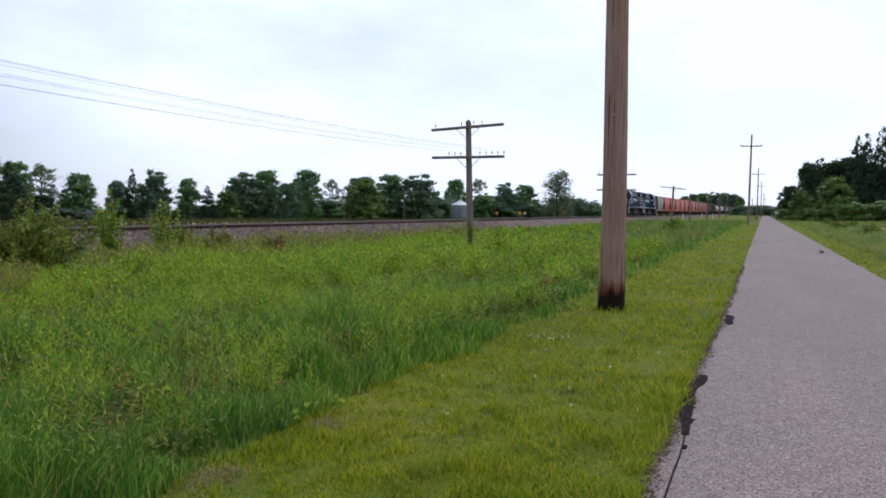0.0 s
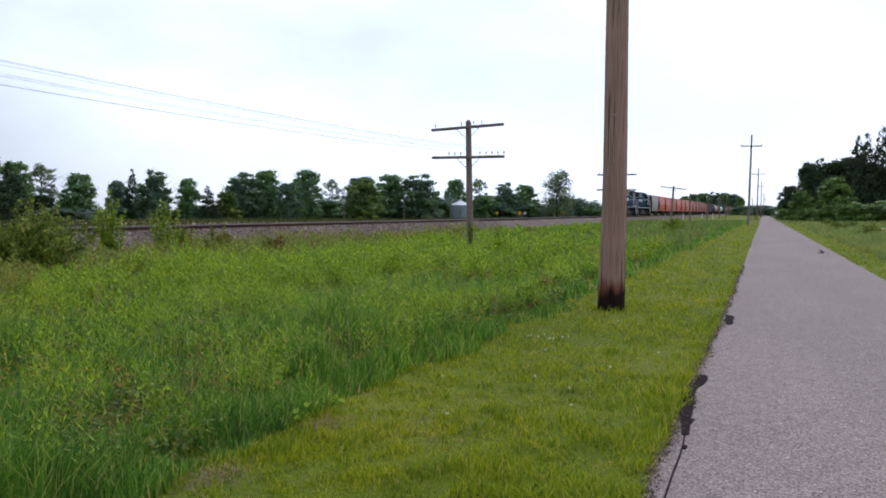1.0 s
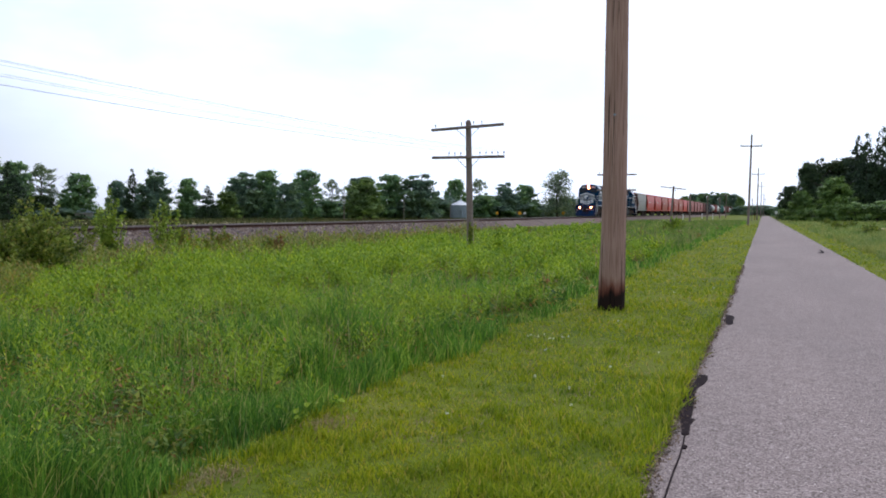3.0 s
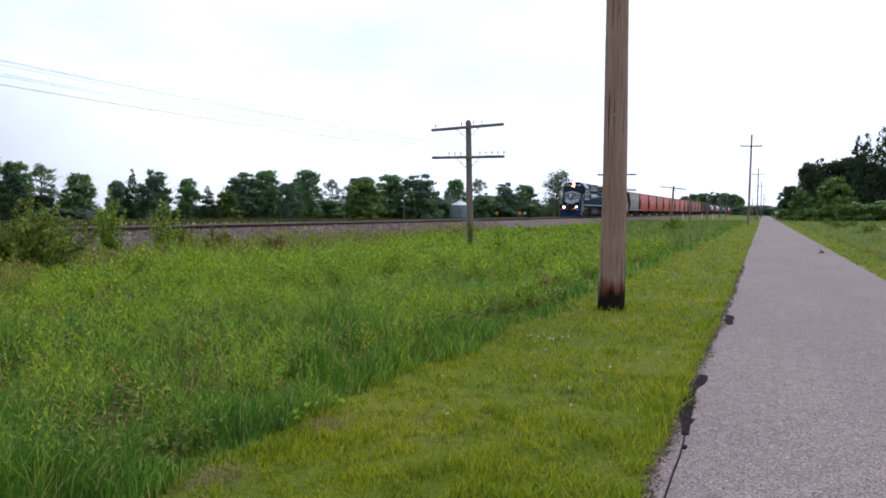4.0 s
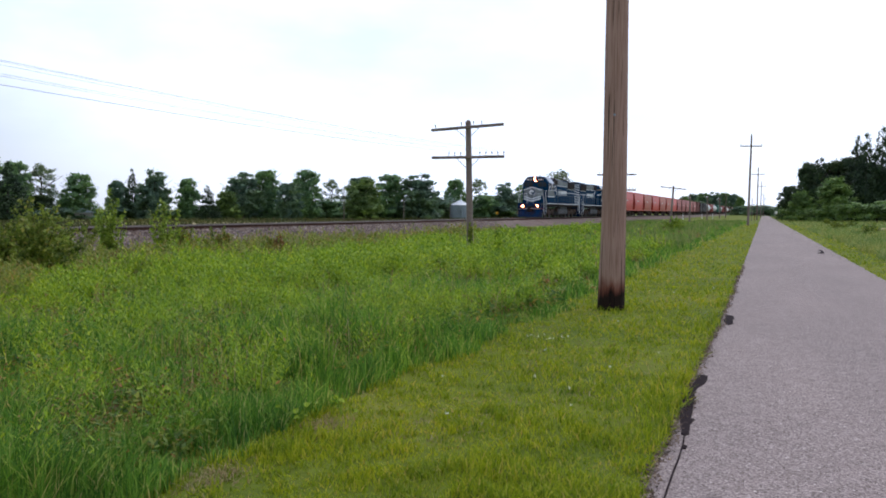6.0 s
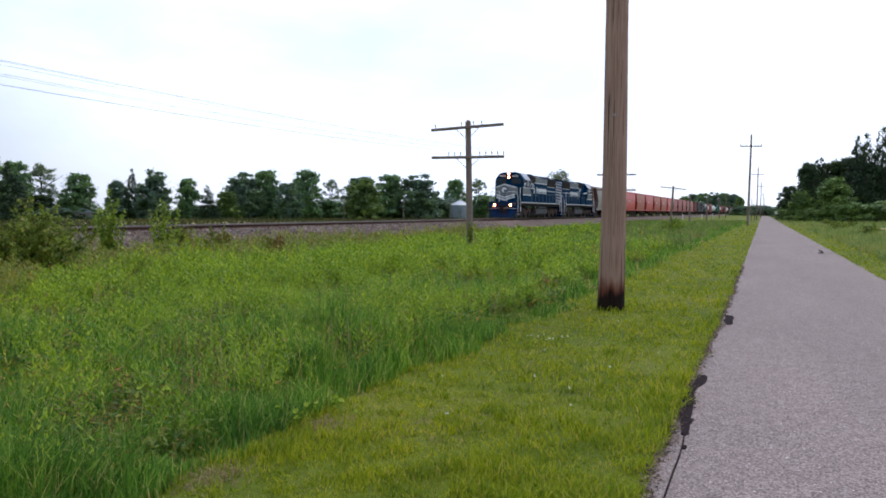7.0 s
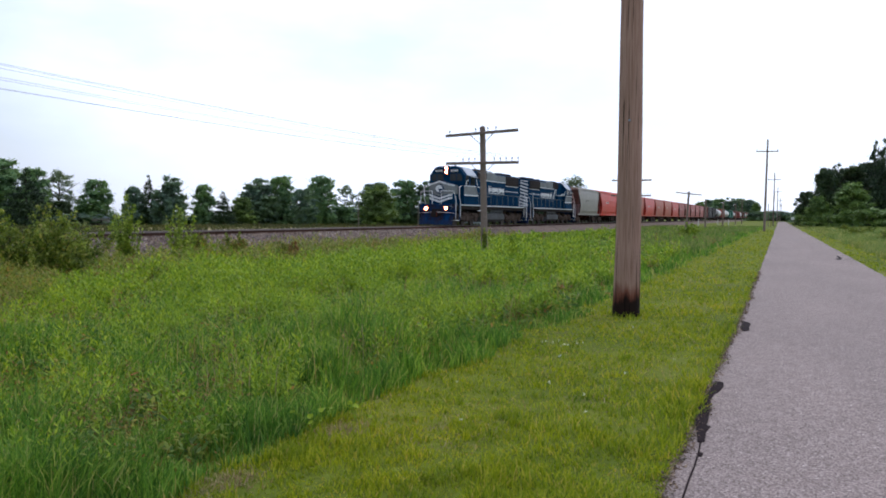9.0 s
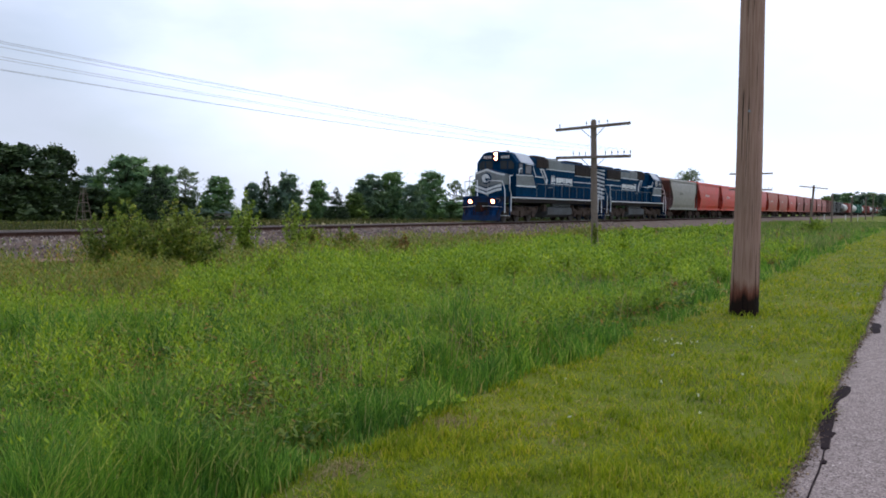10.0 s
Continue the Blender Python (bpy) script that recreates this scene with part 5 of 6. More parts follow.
MAT["crumbs"] = leafy("edge_dirt", [(0.0, (0.11, 0.08, 0.06)), (0.6, (0.19, 0.13, 0.10)), (1.0, (0.32, 0.24, 0.17))], rough=0.9, thin=0.0, patch=1.0, patch_tint=(0.8, 0.75, 0.7))
MAT["field_grass"] = leafy("field_grass_blades", [(0.0, (0.119, 0.209, 0.048)), (0.5, (0.198, 0.288, 0.073)), (1.0, (0.356, 0.389, 0.145))], patch=0.16, patch_tint=(1.35, 1.05, 0.95))
MAT["herb"] = leafy("mixed_herb_leaves", [(0.0, (0.06, 0.13, 0.025)), (0.45, (0.12, 0.23, 0.035)), (0.8, (0.22, 0.32, 0.05)), (0.93, (0.36, 0.36, 0.07)), (1.0, (0.34, 0.14, 0.07))], patch=1.2, patch_tint=(1.4, 0.95, 0.8))
MAT["dull_grass"] = leafy("dull_meadow_blades", [(0.0, (0.11, 0.175, 0.04)), (0.55, (0.17, 0.25, 0.06)), (0.88, (0.26, 0.29, 0.10)), (1.0, (0.40, 0.32, 0.18))], patch=0.12, patch_tint=(1.2, 1.05, 1.0))
MAT["straw_green"] = leafy("pale_dry_grass", [(0.0, (0.033, 0.049, 0.014)), (0.6, (0.065, 0.072, 0.026)), (1.0, (0.130, 0.111, 0.058))], patch=0.1)


def broadleaf(x, y, h, n, seed, mat, label):
    """A small plant: a few stems with broad rounded leaves."""
    r = random.Random(seed)
    P = empty("broadleaf_weed", label, "plant", "broad-leaved weeds", pose(x, y, float(land(np.array(x), np.array(y)))))
    for k in range(n):
        a, d, z = r.uniform(0, 6.28), r.uniform(0.02, 0.16), h * r.uniform(0.35, 1.0)
        tip = Vector((d * math.cos(a), d * math.sin(a), z))
        bm = pipe(nb(), [(0, 0, 0), tip * 0.55 + Vector((0, 0, 0.03)), tip], 0.003, 4)
        stem = part("stem", bm, "weed", P)
        bm = nb()
        s = r.uniform(0.017, 0.029)
        rim = [bm.verts.new((s * math.cos(t) * (1 if abs(t - 3.14) > 0.5 else 0.7), s * 0.85 * math.sin(t), 0.1 * s * math.cos(2 * t))) for t in [6.283 * i / 9 for i in range(9)]]
        mid = bm.verts.new((0, 0, -0.12 * s))
        for i in range(9):
            bm.faces.new((mid, rim[i], rim[(i + 1) % 9]))
        lf = part("leaf", bm, mat, stem)
        lf.matrix_basis = Matrix.Translation(tip) @ Euler((r.uniform(-.7, .7), r.uniform(-.7, .7), a)).to_matrix().to_4x4()


def cloud_of_leaves(blobs, n, size, r, spread=0.45):
    B = np.array(blobs)
    w = (B[:, 3] * B[:, 4] * B[:, 5]) ** 0.67
    k = r.choice(len(B), n, p=w / w.sum())
    d = r.normal(0, 1, (n, 3))
    d /= np.linalg.norm(d, axis=1, keepdims=True)
    rad = (r.random(n) ** spread * (1 + 0.22 * r.normal(0, 1, n)))[:, None]
    p = B[k, :3] + d * rad * B[k, 3:6]
    nrm = d + r.normal(0, 0.7, (n, 3))
    nrm /= np.linalg.norm(nrm, axis=1, keepdims=True)
    u = np.cross(nrm, r.normal(0, 1, (n, 3)))
    u /= np.linalg.norm(u, axis=1, keepdims=True) + 1e-9
    v = np.cross(nrm, u)
    s = (size * (0.6 + 0.8 * r.random(n)))[:, None]
    return leaf_cloud(p, u * s, v * s * 0.6)


def crown_of(blobs, inner, inner_size, outer, outer_size, r):
    """Coarse leaf clumps inside a crown and fine leaves over them."""
    V, T = cloud_of_leaves(blobs, outer, outer_size, r, spread=0.30)
    if inner:
        core = [(x, y, z, a * 0.72, b * 0.72, c * 0.72) for x, y, z, a, b, c in blobs]
        V2, T2 = cloud_of_leaves(core, inner, inner_size, r)
        V, T = np.concatenate([V, V2]), np.concatenate([T, T2 + len(V)])
    return V, T


def trunk(h, r0, limbs, seed, bent=0.04):
    rnd = random.Random(seed)
    bm = nb()
    pts = [Vector((bent * h * rnd.uniform(-.4, .4) * k, bent * h * rnd.uniform(-.4, .4) * k, h * k / 5)) for k in range(6)]
    for k, (a, b) in enumerate(zip(pts, pts[1:])):
        tube(bm, a, b, r0 * (1 - k / 6), r0 * (1 - (k + 1) / 6), 8)
    for k in range(limbs):
        a = rnd.uniform(0, 6.28)
        z = h * rnd.uniform(0.25, 0.8)
        base = Vector((0, 0, z))
        ln = h * rnd.uniform(0.2, 0.36)
        mid = base + Vector((math.cos(a) * ln * 0.5, math.sin(a) * ln * 0.5, ln * 0.35))
        tip = base + Vector((math.cos(a) * ln, math.sin(a) * ln, ln * 0.8))
        tube(bm, base, mid, r0 * 0.35, r0 * 0.22, 6)
        tube(bm, mid, tip, r0 * 0.22, r0 * 0.08, 6)
    return bm


def make_tree(kind, seed, leaf, label, category="tree"):
    """A prototype 8 m high and 6 m wide."""
    r = np.random.default_rng(seed)
    P = empty({"conifer": "conifer_tree", "bush": "shrub"}.get(kind, "deciduous_tree"), label, category, {"bush": "shrubs behind the track"}.get(kind, "trees of the place"))
    if kind == "conifer":
        part("trunk", trunk(6.9, 0.16, 0, seed, 0.004), "bark", P)
        blobs = []
        for lay in range(13):
            z = 0.5 + 7.0 * lay / 12
            rad = 2.9 * (1 - lay / 12.6) ** 0.85 + 0.12
            m = max(3, int(9 - lay * 0.5))
            for k in range(m):
                a = 6.28 * k / m + r.random() * 0.6
                rr = rad * (0.45 + 0.35 * r.random())
                blobs.append((rr * math.cos(a), rr * math.sin(a), z - 0.14 * rr + 0.5 * r.random(), 0.42 * rad + 0.12, 0.42 * rad + 0.12, 0.42))
        V, T = crown_of(blobs, 1500, 0.20, 7000, 0.10, r)
    elif kind == "bush":
        part("trunk", trunk(5.0, 0.10, 8, seed), "bark", P)
        blobs = []
        for k in range(16):
            a, q = r.random() * 6.28, 2.3 * r.random() ** 0.6
            z = (0.9 + 5.4 * r.random()) * (1 - 0.22 * (q / 2.3) ** 2)
            blobs.append((q * math.cos(a), q * math.sin(a), z, 1.05, 1.05, 1.15))
        V, T = crown_of(blobs, 700, 0.36, 1800, 0.15, r)
    else:
        airy = kind == "airy"
        part("trunk", trunk(7.2, 0.17, 12, seed), "bark", P)
        blobs = []
        oval = 0.28 + 0.08 * (seed % 3)
        for k in range(90):
            a = r.random() * 6.28
            u = r.random()
            z = (1.0 if airy else 0.4) + (6.4 if airy else 6.75) * u
            prof = (max(0.02, 1 - abs((u - oval) / (1.04 - oval if u > oval else oval + 0.55)) ** (1.7 if u > oval else 2.2))) ** 0.5
            q = (2.35 if airy else 2.05) * prof * r.random() ** 0.45
            s = (0.40 if airy else 0.62) * (0.6 + 0.7 * r.random())
            blobs.append((q * math.cos(a), q * math.sin(a), z, s, s, s * 0.8))
        if not airy:
            blobs += [(0, 0, 2.0, 1.7, 1.7, 1.6), (0, 0, 3.6, 1.6, 1.6, 1.7), (0, 0, 5.2, 1.1, 1.1, 1.3)]
        if airy:
            V, T = crown_of(blobs, 0, 0.2, 7000, 0.085, r)
        else:
            V, T = crown_of(blobs, 0 if kind == "open" else 1500, 0.30, 7000, 0.10, r)
    soup("crown", V, T, leaf, P)
    return P


PROTO = {}


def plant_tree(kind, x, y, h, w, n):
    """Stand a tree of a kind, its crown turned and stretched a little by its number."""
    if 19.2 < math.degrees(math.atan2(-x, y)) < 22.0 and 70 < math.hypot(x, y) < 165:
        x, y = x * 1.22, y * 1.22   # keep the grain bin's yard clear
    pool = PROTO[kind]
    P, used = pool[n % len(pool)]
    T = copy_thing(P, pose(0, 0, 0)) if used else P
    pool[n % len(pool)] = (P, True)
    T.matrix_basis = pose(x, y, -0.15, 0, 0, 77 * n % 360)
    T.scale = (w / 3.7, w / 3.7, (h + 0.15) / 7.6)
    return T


def make_trees():
    PROTO["round"] = [(make_tree("round", 31, "leaf_dark", "dark green leafy tree with a full crown"), False), (make_tree("round", 32, "leaf_mid", "green leafy tree with a full crown"), False),
                      (make_tree("round", 33, "leaf_dark", "dark green leafy tree with a full crown"), False), (make_tree("round", 34, "leaf_mid", "green leafy tree with a full crown"), False)]
    PROTO["airy"] = [(make_tree("airy", 35, "leaf_grey", "thin grey-green tree with a see-through crown"), False)]
    PROTO["wood"] = [(make_tree("round", 31, "wood_leaf", "tall dark green tree at the edge of a wood"), False)]
    PROTO["light"] = [(make_tree("round", 44, "leaf_light", "light green leafy tree with a full rounded crown"), False)]
    PROTO["wood_light"] = [(make_tree("round", 45, "wood_light", "green leafy tree at the edge of a wood"), False)]
    PROTO["pine"] = [(make_tree("airy", 46, "needle", "dark ragged pine at the edge of a wood"), False)]
    PROTO["wood_bush"] = [(make_tree("bush", 47, "wood_light", "low green shrub in front of a wood", "shrub"), False)]
    PROTO["open"] = [(make_tree("open", 30, "leaf_grey", "grey-green tree with an open rounded crown"), False)]
    PROTO["conifer"] = [(make_tree("conifer", 36, "needle", "dark pointed spruce tree"), False), (make_tree("conifer", 37, "needle", "dark pointed spruce tree"), False)]
    PROTO["bush"] = [(make_tree("bush", 38, "leaf_mid", "low green rounded shrub", "shrub"), False), (make_tree("bush", 39, "leaf_dark", "low dark green rounded shrub", "shrub"), False)]
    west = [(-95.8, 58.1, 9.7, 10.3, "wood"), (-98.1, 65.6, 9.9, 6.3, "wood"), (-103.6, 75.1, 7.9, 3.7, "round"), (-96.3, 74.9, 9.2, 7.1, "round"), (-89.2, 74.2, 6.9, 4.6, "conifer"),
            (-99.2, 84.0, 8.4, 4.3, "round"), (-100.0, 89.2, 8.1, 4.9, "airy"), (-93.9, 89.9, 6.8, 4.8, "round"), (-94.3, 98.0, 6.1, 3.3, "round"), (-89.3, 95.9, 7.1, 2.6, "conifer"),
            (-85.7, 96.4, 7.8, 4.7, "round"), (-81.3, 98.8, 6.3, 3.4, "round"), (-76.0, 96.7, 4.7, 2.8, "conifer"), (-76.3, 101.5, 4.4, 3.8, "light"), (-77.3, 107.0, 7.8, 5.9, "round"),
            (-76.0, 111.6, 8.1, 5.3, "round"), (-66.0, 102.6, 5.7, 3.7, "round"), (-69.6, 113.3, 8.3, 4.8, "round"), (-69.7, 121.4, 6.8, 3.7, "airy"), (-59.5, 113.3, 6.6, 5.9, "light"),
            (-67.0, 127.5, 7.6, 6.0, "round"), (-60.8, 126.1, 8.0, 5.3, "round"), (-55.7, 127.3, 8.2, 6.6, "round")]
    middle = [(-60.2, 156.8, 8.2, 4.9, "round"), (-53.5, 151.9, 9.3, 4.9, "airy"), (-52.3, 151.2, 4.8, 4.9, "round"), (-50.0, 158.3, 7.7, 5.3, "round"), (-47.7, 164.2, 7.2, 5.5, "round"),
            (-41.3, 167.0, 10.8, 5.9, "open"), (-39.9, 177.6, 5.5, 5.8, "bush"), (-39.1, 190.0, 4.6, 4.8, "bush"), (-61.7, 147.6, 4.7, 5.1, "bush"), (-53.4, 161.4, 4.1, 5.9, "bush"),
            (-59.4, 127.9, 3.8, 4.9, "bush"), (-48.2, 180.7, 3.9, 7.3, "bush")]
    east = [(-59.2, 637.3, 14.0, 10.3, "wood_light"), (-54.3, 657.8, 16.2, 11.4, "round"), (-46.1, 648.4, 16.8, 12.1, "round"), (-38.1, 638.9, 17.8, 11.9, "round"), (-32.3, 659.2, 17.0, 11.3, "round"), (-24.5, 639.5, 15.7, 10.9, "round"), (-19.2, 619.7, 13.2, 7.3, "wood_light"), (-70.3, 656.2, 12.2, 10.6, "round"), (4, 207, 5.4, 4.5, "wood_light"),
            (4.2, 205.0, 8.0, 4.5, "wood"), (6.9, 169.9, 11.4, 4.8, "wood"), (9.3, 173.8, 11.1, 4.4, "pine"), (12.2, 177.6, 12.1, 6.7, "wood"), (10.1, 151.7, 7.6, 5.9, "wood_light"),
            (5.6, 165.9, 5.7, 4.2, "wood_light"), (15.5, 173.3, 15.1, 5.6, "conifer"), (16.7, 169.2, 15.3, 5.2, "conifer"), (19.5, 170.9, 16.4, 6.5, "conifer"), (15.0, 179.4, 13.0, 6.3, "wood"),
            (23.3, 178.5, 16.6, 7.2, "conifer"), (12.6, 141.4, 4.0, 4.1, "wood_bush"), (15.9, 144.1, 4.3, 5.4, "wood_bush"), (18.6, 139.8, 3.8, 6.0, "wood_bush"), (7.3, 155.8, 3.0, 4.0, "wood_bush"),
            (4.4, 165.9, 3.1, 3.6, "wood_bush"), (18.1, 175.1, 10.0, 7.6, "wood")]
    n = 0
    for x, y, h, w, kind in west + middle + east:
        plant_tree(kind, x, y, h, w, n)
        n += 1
    # low growth under the tree line, and woods far along the railway
    rnd = random.Random(8)
    for k in range(30):
        u = k / 29
        x, y = -99 + 60 * u + rnd.uniform(-3, 3), 68 + 118 * u ** 1.2 + rnd.uniform(-3, 3)
        plant_tree("bush", x - 4, y + 5, rnd.uniform(1.6, 3.0), rnd.uniform(3.5, 6.0), k)
    for k in range(26):
        u = k / 25
        plant_tree("bush", -72 + 34 * u + rnd.uniform(-2, 2), 112 + 82 * u + rnd.uniform(-2, 2), rnd.uniform(3.2, 5.0), rnd.uniform(5.0, 7.5), k)
    for k in range(9):
        plant_tree("wood" if k % 3 else "conifer", 9 + 2.3 * k + rnd.uniform(-1, 1), 186 + rnd.uniform(-6, 10), rnd.uniform(10, 14), rnd.uniform(6, 8), k)
    for x, y, h, w in ((-92, 53, 5.5, 7), (-93, 58, 5.0, 6), (-94, 62, 5.0, 6), (-97, 70, 4.5, 6), (-99, 75, 4.0, 6), (-97, 80, 4.0, 5), (-95, 84, 3.5, 5)):
        plant_tree("wood", x, y, h, w, 1)
    for k in range(16):
        plant_tree("bush", -15 + 34 * k / 15 + rnd.uniform(-2, 2), 480 + rnd.uniform(-10, 30), rnd.uniform(4, 7), rnd.uniform(9, 14), k)
    for k in range(5):
        plant_tree("bush", 2.2 + 0.9 * k, 352 + k, 1.5, 2.6, k)


def near_bush(x, y, h, w, seed, leaves, label, mat="bush"):
    """A bush of thin upright shoots, leafy along their length."""
    r = np.random.default_rng(seed)
    P = empty("bush", label, "bush", "bushes beside the track", pose(x, y, float(land(np.array(float(x)), np.array(float(y)))) - 0.03))
    rnd = random.Random(seed)
    blobs = []
    shoots = max(5, int(16 * min(1.4, w)))
    for k in range(shoots):
        a, q = 6.28 * k / shoots * 3.3 + rnd.uniform(-.4, .4), 0.5 * w * rnd.uniform(0.05, 1.0) ** 0.8
        top = Vector((q * math.cos(a), q * math.sin(a), h * rnd.uniform(0.55, 1.0) * (1 - 0.4 * (q / (0.5 * w)) ** 2)))
        part("stem", pipe(nb(), [(0.25 * top.x, 0.25 * top.y, 0), tuple(top * 0.5 + Vector((0, 0, 0.1))), tuple(top * 0.97)], 0.007, 4), "bark", P)
        for u in (0.12, 0.25, 0.38, 0.5, 0.62, 0.74, 0.86, 0.97):
            s = (0.07 * w + 0.06) * (1.15 - 0.75 * u)
            c = Vector((top.x * (0.25 + 0.75 * u), top.y * (0.25 + 0.75 * u), top.z * u))
            blobs.append((c.x + rnd.uniform(-.05, .05) * w, c.y + rnd.uniform(-.05, .05) * w, c.z, s, s, 0.07 * h))
    V, T = cloud_of_leaves(blobs, leaves, 0.026 + 0.00075 * math.hypot(x, y), r)
    soup("foliage", V, T, mat, P)


make_grass()
broadleaf(-3.10, 4.92, 0.20, 15, 1, "lime_leaf", "small plant with bright yellow-green round leaves")
broadleaf(-2.98, 5.35, 0.15, 6, 2, "lime_leaf", "small plant with bright yellow-green round leaves")
for k, (x, y) in enumerate(((-4.6, 3.6), (-4.9, 4.3), (-4.3, 5.4), (-4.0, 4.4), (-5.6, 4.6), (-4.2, 6.3))):
    broadleaf(x, y, 0.38, 8, 10 + k, "lime_leaf" if k % 2 else "weed", "small yellow-green weed standing in the tall grass")
near_bush(-17.6, 13.35, 2.15, 1.9, 41, 9000, "olive green bush of thin upright shoots")
near_bush(-17.2, 15.2, 2.2, 2.9, 42, 11000, "olive green bush of thin upright shoots")
near_bush(-17.3, 14.2, 1.45, 2.2, 43, 8000, "olive green bush of thin upright shoots")
near_bush(-19.5, 17.3, 1.3, 1.8, 51, 5000, "low olive bush beside the ballast", "olive_weed")
near_bush(-19.6, 20.0, 2.5, 1.1, 44, 2500, "slender lime-green sapling beside the ballast", "sapling")
near_bush(-18.2, 20.9, 2.05, 1.2, 45, 1900, "slender yellowish sapling beside the ballast", "sapling")
near_bush(-18.9, 22.6, 1.15, 1.6, 52, 3800, "low olive bush beside the ballast", "olive_weed")
near_bush(-17.2, 22.4, 1.2, 1.4, 46, 3600, "low olive bush beside the ballast", "olive_weed")
near_bush(-15.8, 23.9, 1.15, 0.4, 47, 1300, "rusty brown dock stalk standing in the weeds", "dock")
near_bush(-16.6, 24.6, 0.8, 1.0, 53, 2200, "low olive bush beside the ballast", "olive_weed")
near_bush(-6.8, 64.0, 1.3, 2.3, 48, 3600, "yellow-green low bush in the meadow", "sapling")
near_bush(-13.2, 40.5, 1.1, 0.7, 49, 2200, "bright green leafy clump in the meadow", "weed")
near_bush(-10.9, 33.3, 0.95, 0.35, 50, 1200, "bright green leafy clump beside the telegraph pole", "weed")
near_bush(-11.42, 31.4, 1.25, 0.3, 54, 1000, "green vine climbing the foot of the telegraph pole")
for k, (x, y) in enumerate(((6.2, 62), (7.4, 71), (6.0, 84), (9.5, 66), (8.2, 96), (6.6, 110), (11.5, 88))):
    near_bush(x, y, 0.75 + 0.12 * (k % 3), 1.3 + 0.3 * (k % 4), 70 + k, 900, "low green shrub in the rough field", "bush")
make_trees()


# ---------------------------------------------------------------- small things behind the track and along the trail


def make_grain_bin():
    B = empty("grain_bin", "small galvanised corrugated grain bin with a conical roof", "grain bin", m=pose(-53.2, 140.6, -0.1))
    bm = nb()
    n, rings = 40, []
    for k in range(31):
        z = 2.75 * k / 30
        r = 1.85 + (0.02 if k % 2 else 0.0)
        rings.append([bm.verts.new((r * math.cos(6.2832 * i / n), r * math.sin(6.2832 * i / n), z)) for i in range(n)])
    for a, b in zip(rings, rings[1:]):
        for i in range(n):
            bm.faces.new((a[i], a[(i + 1) % n], b[(i + 1) % n], b[i]))
    part("wall", bm, "galvanised", B)
    roof = part("roof", tube(nb(), (0, 0, 2.72), (0, 0, 3.55), 1.95, 0.22, 36), "roof_metal", B)
    part("cap", tube(nb(), (0, 0, 3.54), (0, 0, 3.7), 0.26, 0.2, 18), "roof_metal", roof)
    for k in range(18):
        a = 6.2832 * k / 18
        part("roof_rib", tube(nb(), (1.95 * math.cos(a), 1.95 * math.sin(a), 2.75), (0.24 * math.cos(a), 0.24 * math.sin(a), 3.56), 0.02, n=5), "roof_metal", roof)
    part("door", box(nb(), 0.4, 1.0, -1.84, -1.5, 0.2, 1.8, 0.02), "galvanised", B)


def warning_sign(x, y, z, mat, label, diamond=True, size=0.3):
    S = empty("road_sign", label, "sign", "signs beyond the track", pose(x, y, -0.1, 0, 0, 18))
    part("post", box(nb(), -0.035, 0.035, -0.03, 0.03, 0, z + 0.25), "old_wood", S)
    bm = box(nb(), -size, size, -0.055, -0.035, -size, size, 0.008)
    p = part("plate", bm, mat, S)
    p.matrix_basis = pose(0, 0, z, 0, 45 if diamond else 0, 0)


def lamp_post(x, y, h):
    S = empty("light_pole", "slim pale pole with a small lamp head", "light pole", "poles among the trees", pose(x, y, -0.1))
    part("shaft", tube(nb(), (0, 0, 0), (0, 0, h), 0.055, 0.035, 10), "old_wood", S)
    part("lamp_arm", pipe(nb(), [(0, 0, h - 0.1), (0.35, -0.1, h + 0.05), (0.7, -0.2, h)], 0.03), "galvanised", S)
    part("lamp_head", box(nb(), 0.6, 1.0, -0.28, -0.12, h - 0.06, h + 0.06, 0.02), "galvanised", S)


def marker_post(x, y, h, mat, label):
    S = empty("marker_post", label, "post", "posts beside the trail", pose(x, y, -0.05))
    part("post", box(nb(), -0.06, 0.06, -0.06, 0.06, 0, h, 0.01), mat, S)
    part("cap", box(nb(), -0.075, 0.075, -0.075, 0.075, h, h + 0.06, 0.01), mat, S)


MAT["soil"] = weathered("reddish_soil", (0.30, 0.17, 0.11), (0.16, 0.09, 0.06), 0.95, big=1.0, fine=9)
MAT["roof_metal"] = weathered("bright_roof_metal", (0.62, 0.65, 0.68), (0.45, 0.47, 0.5), 0.4, 0.3)
S = empty("farm_shed", "small low pale shed between the trees", "shed", m=pose(-92.5, 89.5, -0.35, 0, 0, 40))
part("wall", box(nb(), -1.3, 1.3, -1.0, 1.0, 0, 1.35, 0.01), "grey_car", S)
part("roof", prism(nb(), [(-1.5, 1.33), (1.5, 1.33), (0, 1.95)], "y", -1.15, 1.15), "galvanised", S)
part("door", box(nb(), -0.35, 0.35, -1.03, -1.0, 0, 1.1), "grille", S)
make_grain_bin()
warning_sign(-40.6, 124.0, 1.35, "sign_yellow", "orange-yellow diamond warning sign on a post", size=0.2)
warning_sign(-37.2, 125.2, 1.35, "sign_yellow", "orange-yellow diamond warning sign on a post", size=0.26)
warning_sign(-36.4, 125.5, 1.35, "sign_white", "small white square sign on a post", False, 0.2)
warning_sign(-39.8, 166.0, 1.3, "sign_yellow", "yellow diamond warning sign on a post")
for x, y, h in ((-50.8, 91.9, 4.6), (-46.0, 99.9, 3.2), (-51.5, 131.0, 3.4)):
    lamp_post(x, y, h)
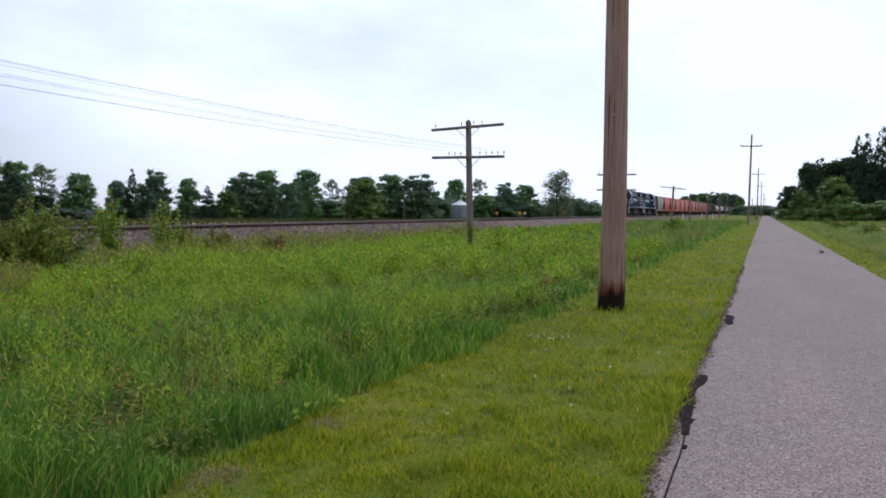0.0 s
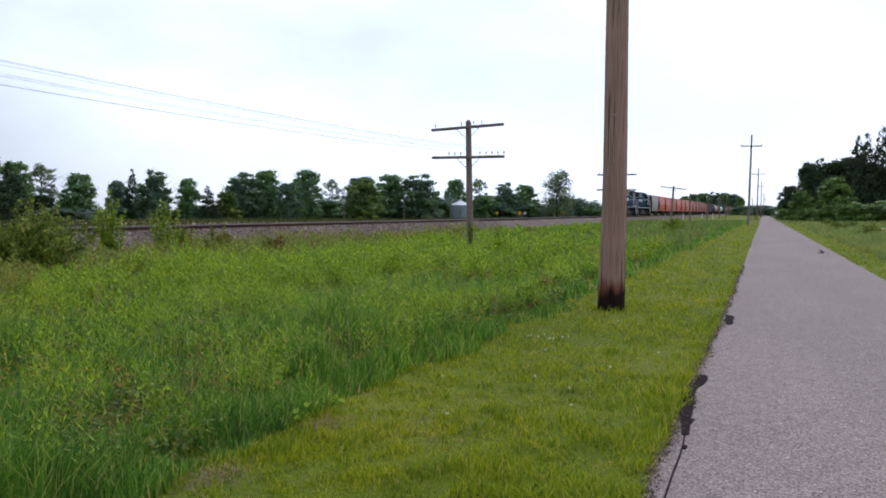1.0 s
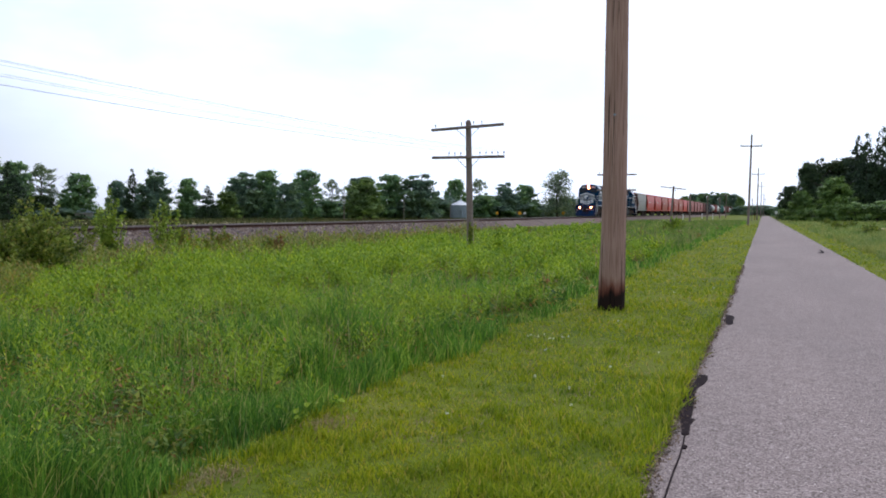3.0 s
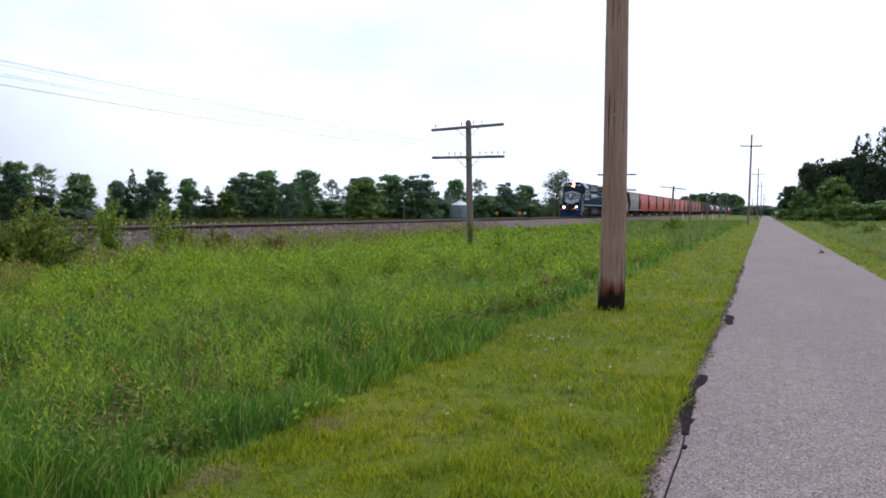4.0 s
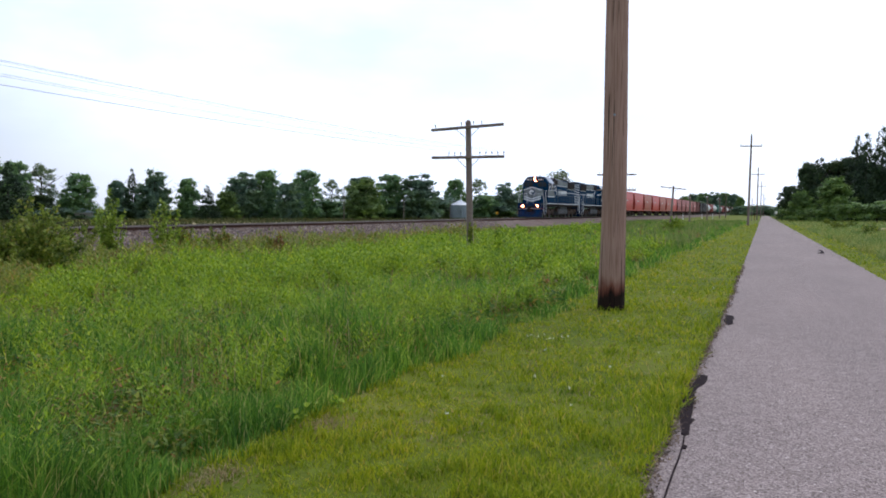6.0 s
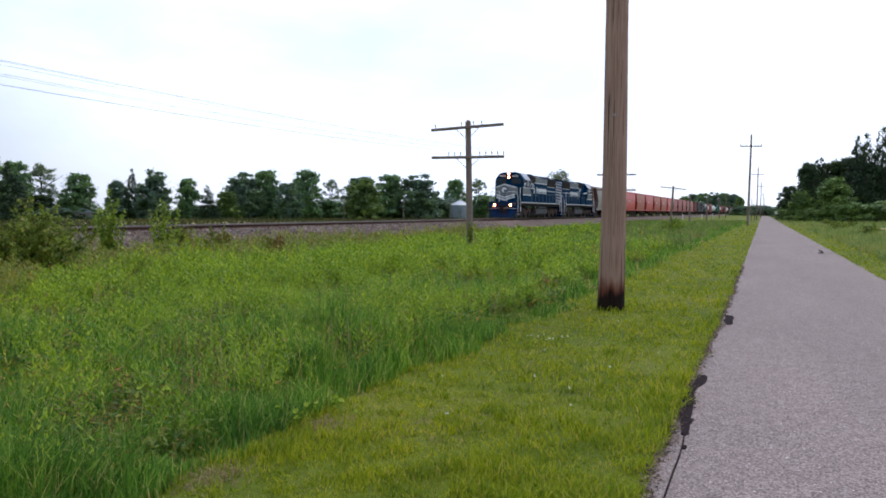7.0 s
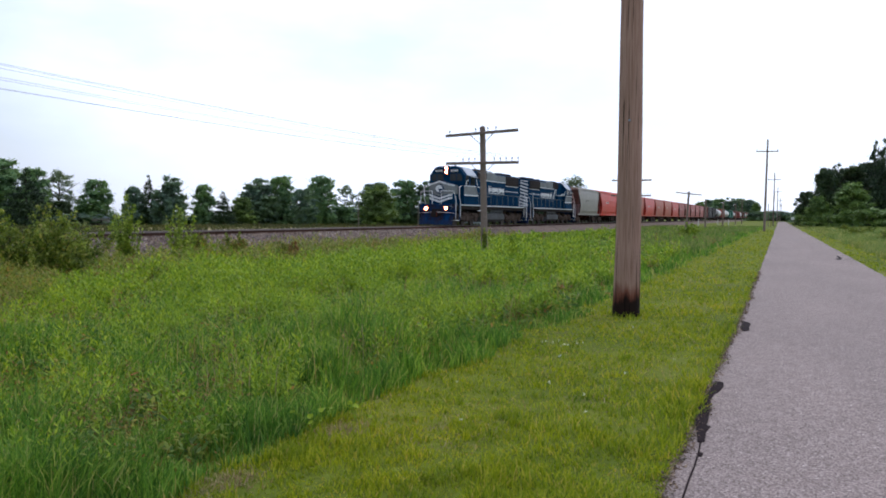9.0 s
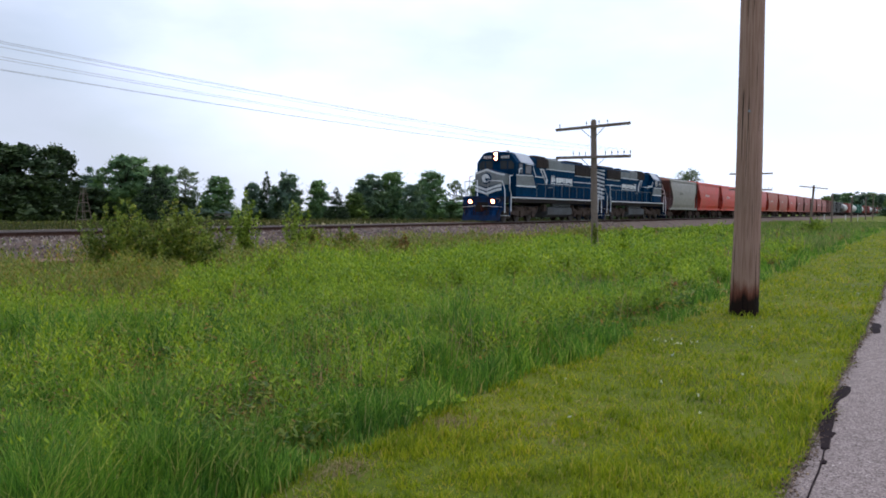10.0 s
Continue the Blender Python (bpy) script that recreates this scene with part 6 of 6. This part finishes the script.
P = empty("lattice_tower", "short grey lattice windmill tower beside the trees", "tower", m=pose(-66.8, 47.4, -0.1))
for sx in (-1, 1):
    for sy in (-1, 1):
        part("leg", tube(nb(), (sx * 0.55, sy * 0.55, 0), (sx * 0.12, sy * 0.12, 3.6), 0.032, 0.022, 6), "old_wood", P)
for k in range(4):
    z, w = 0.6 + 0.8 * k, 0.55 - 0.43 * (0.6 + 0.8 * k) / 3.6
    part("cross_brace", pipe(nb(), [(-w, -w, z), (w, -w, z), (w, w, z), (-w, w, z), (-w, -w, z)], 0.025, 5), "old_wood", P)
part("top_cap", box(nb(), -0.2, 0.2, -0.2, 0.2, 3.6, 3.75, 0.02), "galvanised", P)
warning_sign(2.0, 249.0, 1.7, "sign_white", "small grey trail sign on a post", False, 0.45)
marker_post(-2.9, 160.0, 4.2, "old_wood", "plain leaning wooden post beside the trail")
marker_post(-2.6, 172.0, 1.3, "oxide_car", "short rusty red post beside the trail")
for x, y in ((-15.0, 205), (-14.2, 150), (-11.0, 180)):
    marker_post(x, y, 1.3, "sign_white", "short white marker post beside the railway")
bm = nb()
prism(bm, [(-62, 52), (-43, 66), (-38, 96), (-47, 92), (-66, 70)], "z", -0.06, 0.10)
tagged(part("dry_field", bm, "dry_field"), "strip of ripe straw-coloured field", "field", kind="structure")
bm = nb()
prism(bm, [(-21.6, 11.5), (-20.4, 12.5), (-20.2, 14.5), (-20.8, 16.5), (-21.7, 17.0)], "z", -0.1, 0.07)
tagged(part("bare_soil", bm, "soil"), "bare reddish soil at the foot of the ballast", "soil", kind="structure")
bm = nb()
prism(bm, [(9, 82), (30, 78), (34, 92), (11, 94)], "z", -0.06, 0.10)
tagged(part("dry_field_1", bm, "dry_field"), "pale dry strip of field beyond the trail", "field", kind="structure")

# ---------------------------------------------------------------- how the train moves
HEAD = [(0.0, 150.0), (1.25, 137.4), (2.5, 124.8), (4.5, 104.8), (5.5, 94.7), (7.5, 74.1), (9.0, 58.3), (10.0, 47.6)]


def head_at(t):
    for (a, p), (b, q) in zip(HEAD, HEAD[1:]):
        if t <= b:
            return p + (q - p) * (t - a) / (b - a)
    return HEAD[-1][1]


def motions():
    for thing, offset, turned in TRAIN:
        walk(thing, [(t, pose(TRACK_X, y + offset, RAIL_Z, 0, 0, 180 if turned else 0)) for t, y in HEAD])
    steps = [k / 30 for k in range(301)]
    for w, r, y in WHEELS:
        top = w.parent.parent
        sense = -1 if top is second else 1
        walk(w, [(t, pose(0, y, r, math.degrees(sense * (HEAD[0][1] - head_at(t)) / r))) for t in steps])


motions()
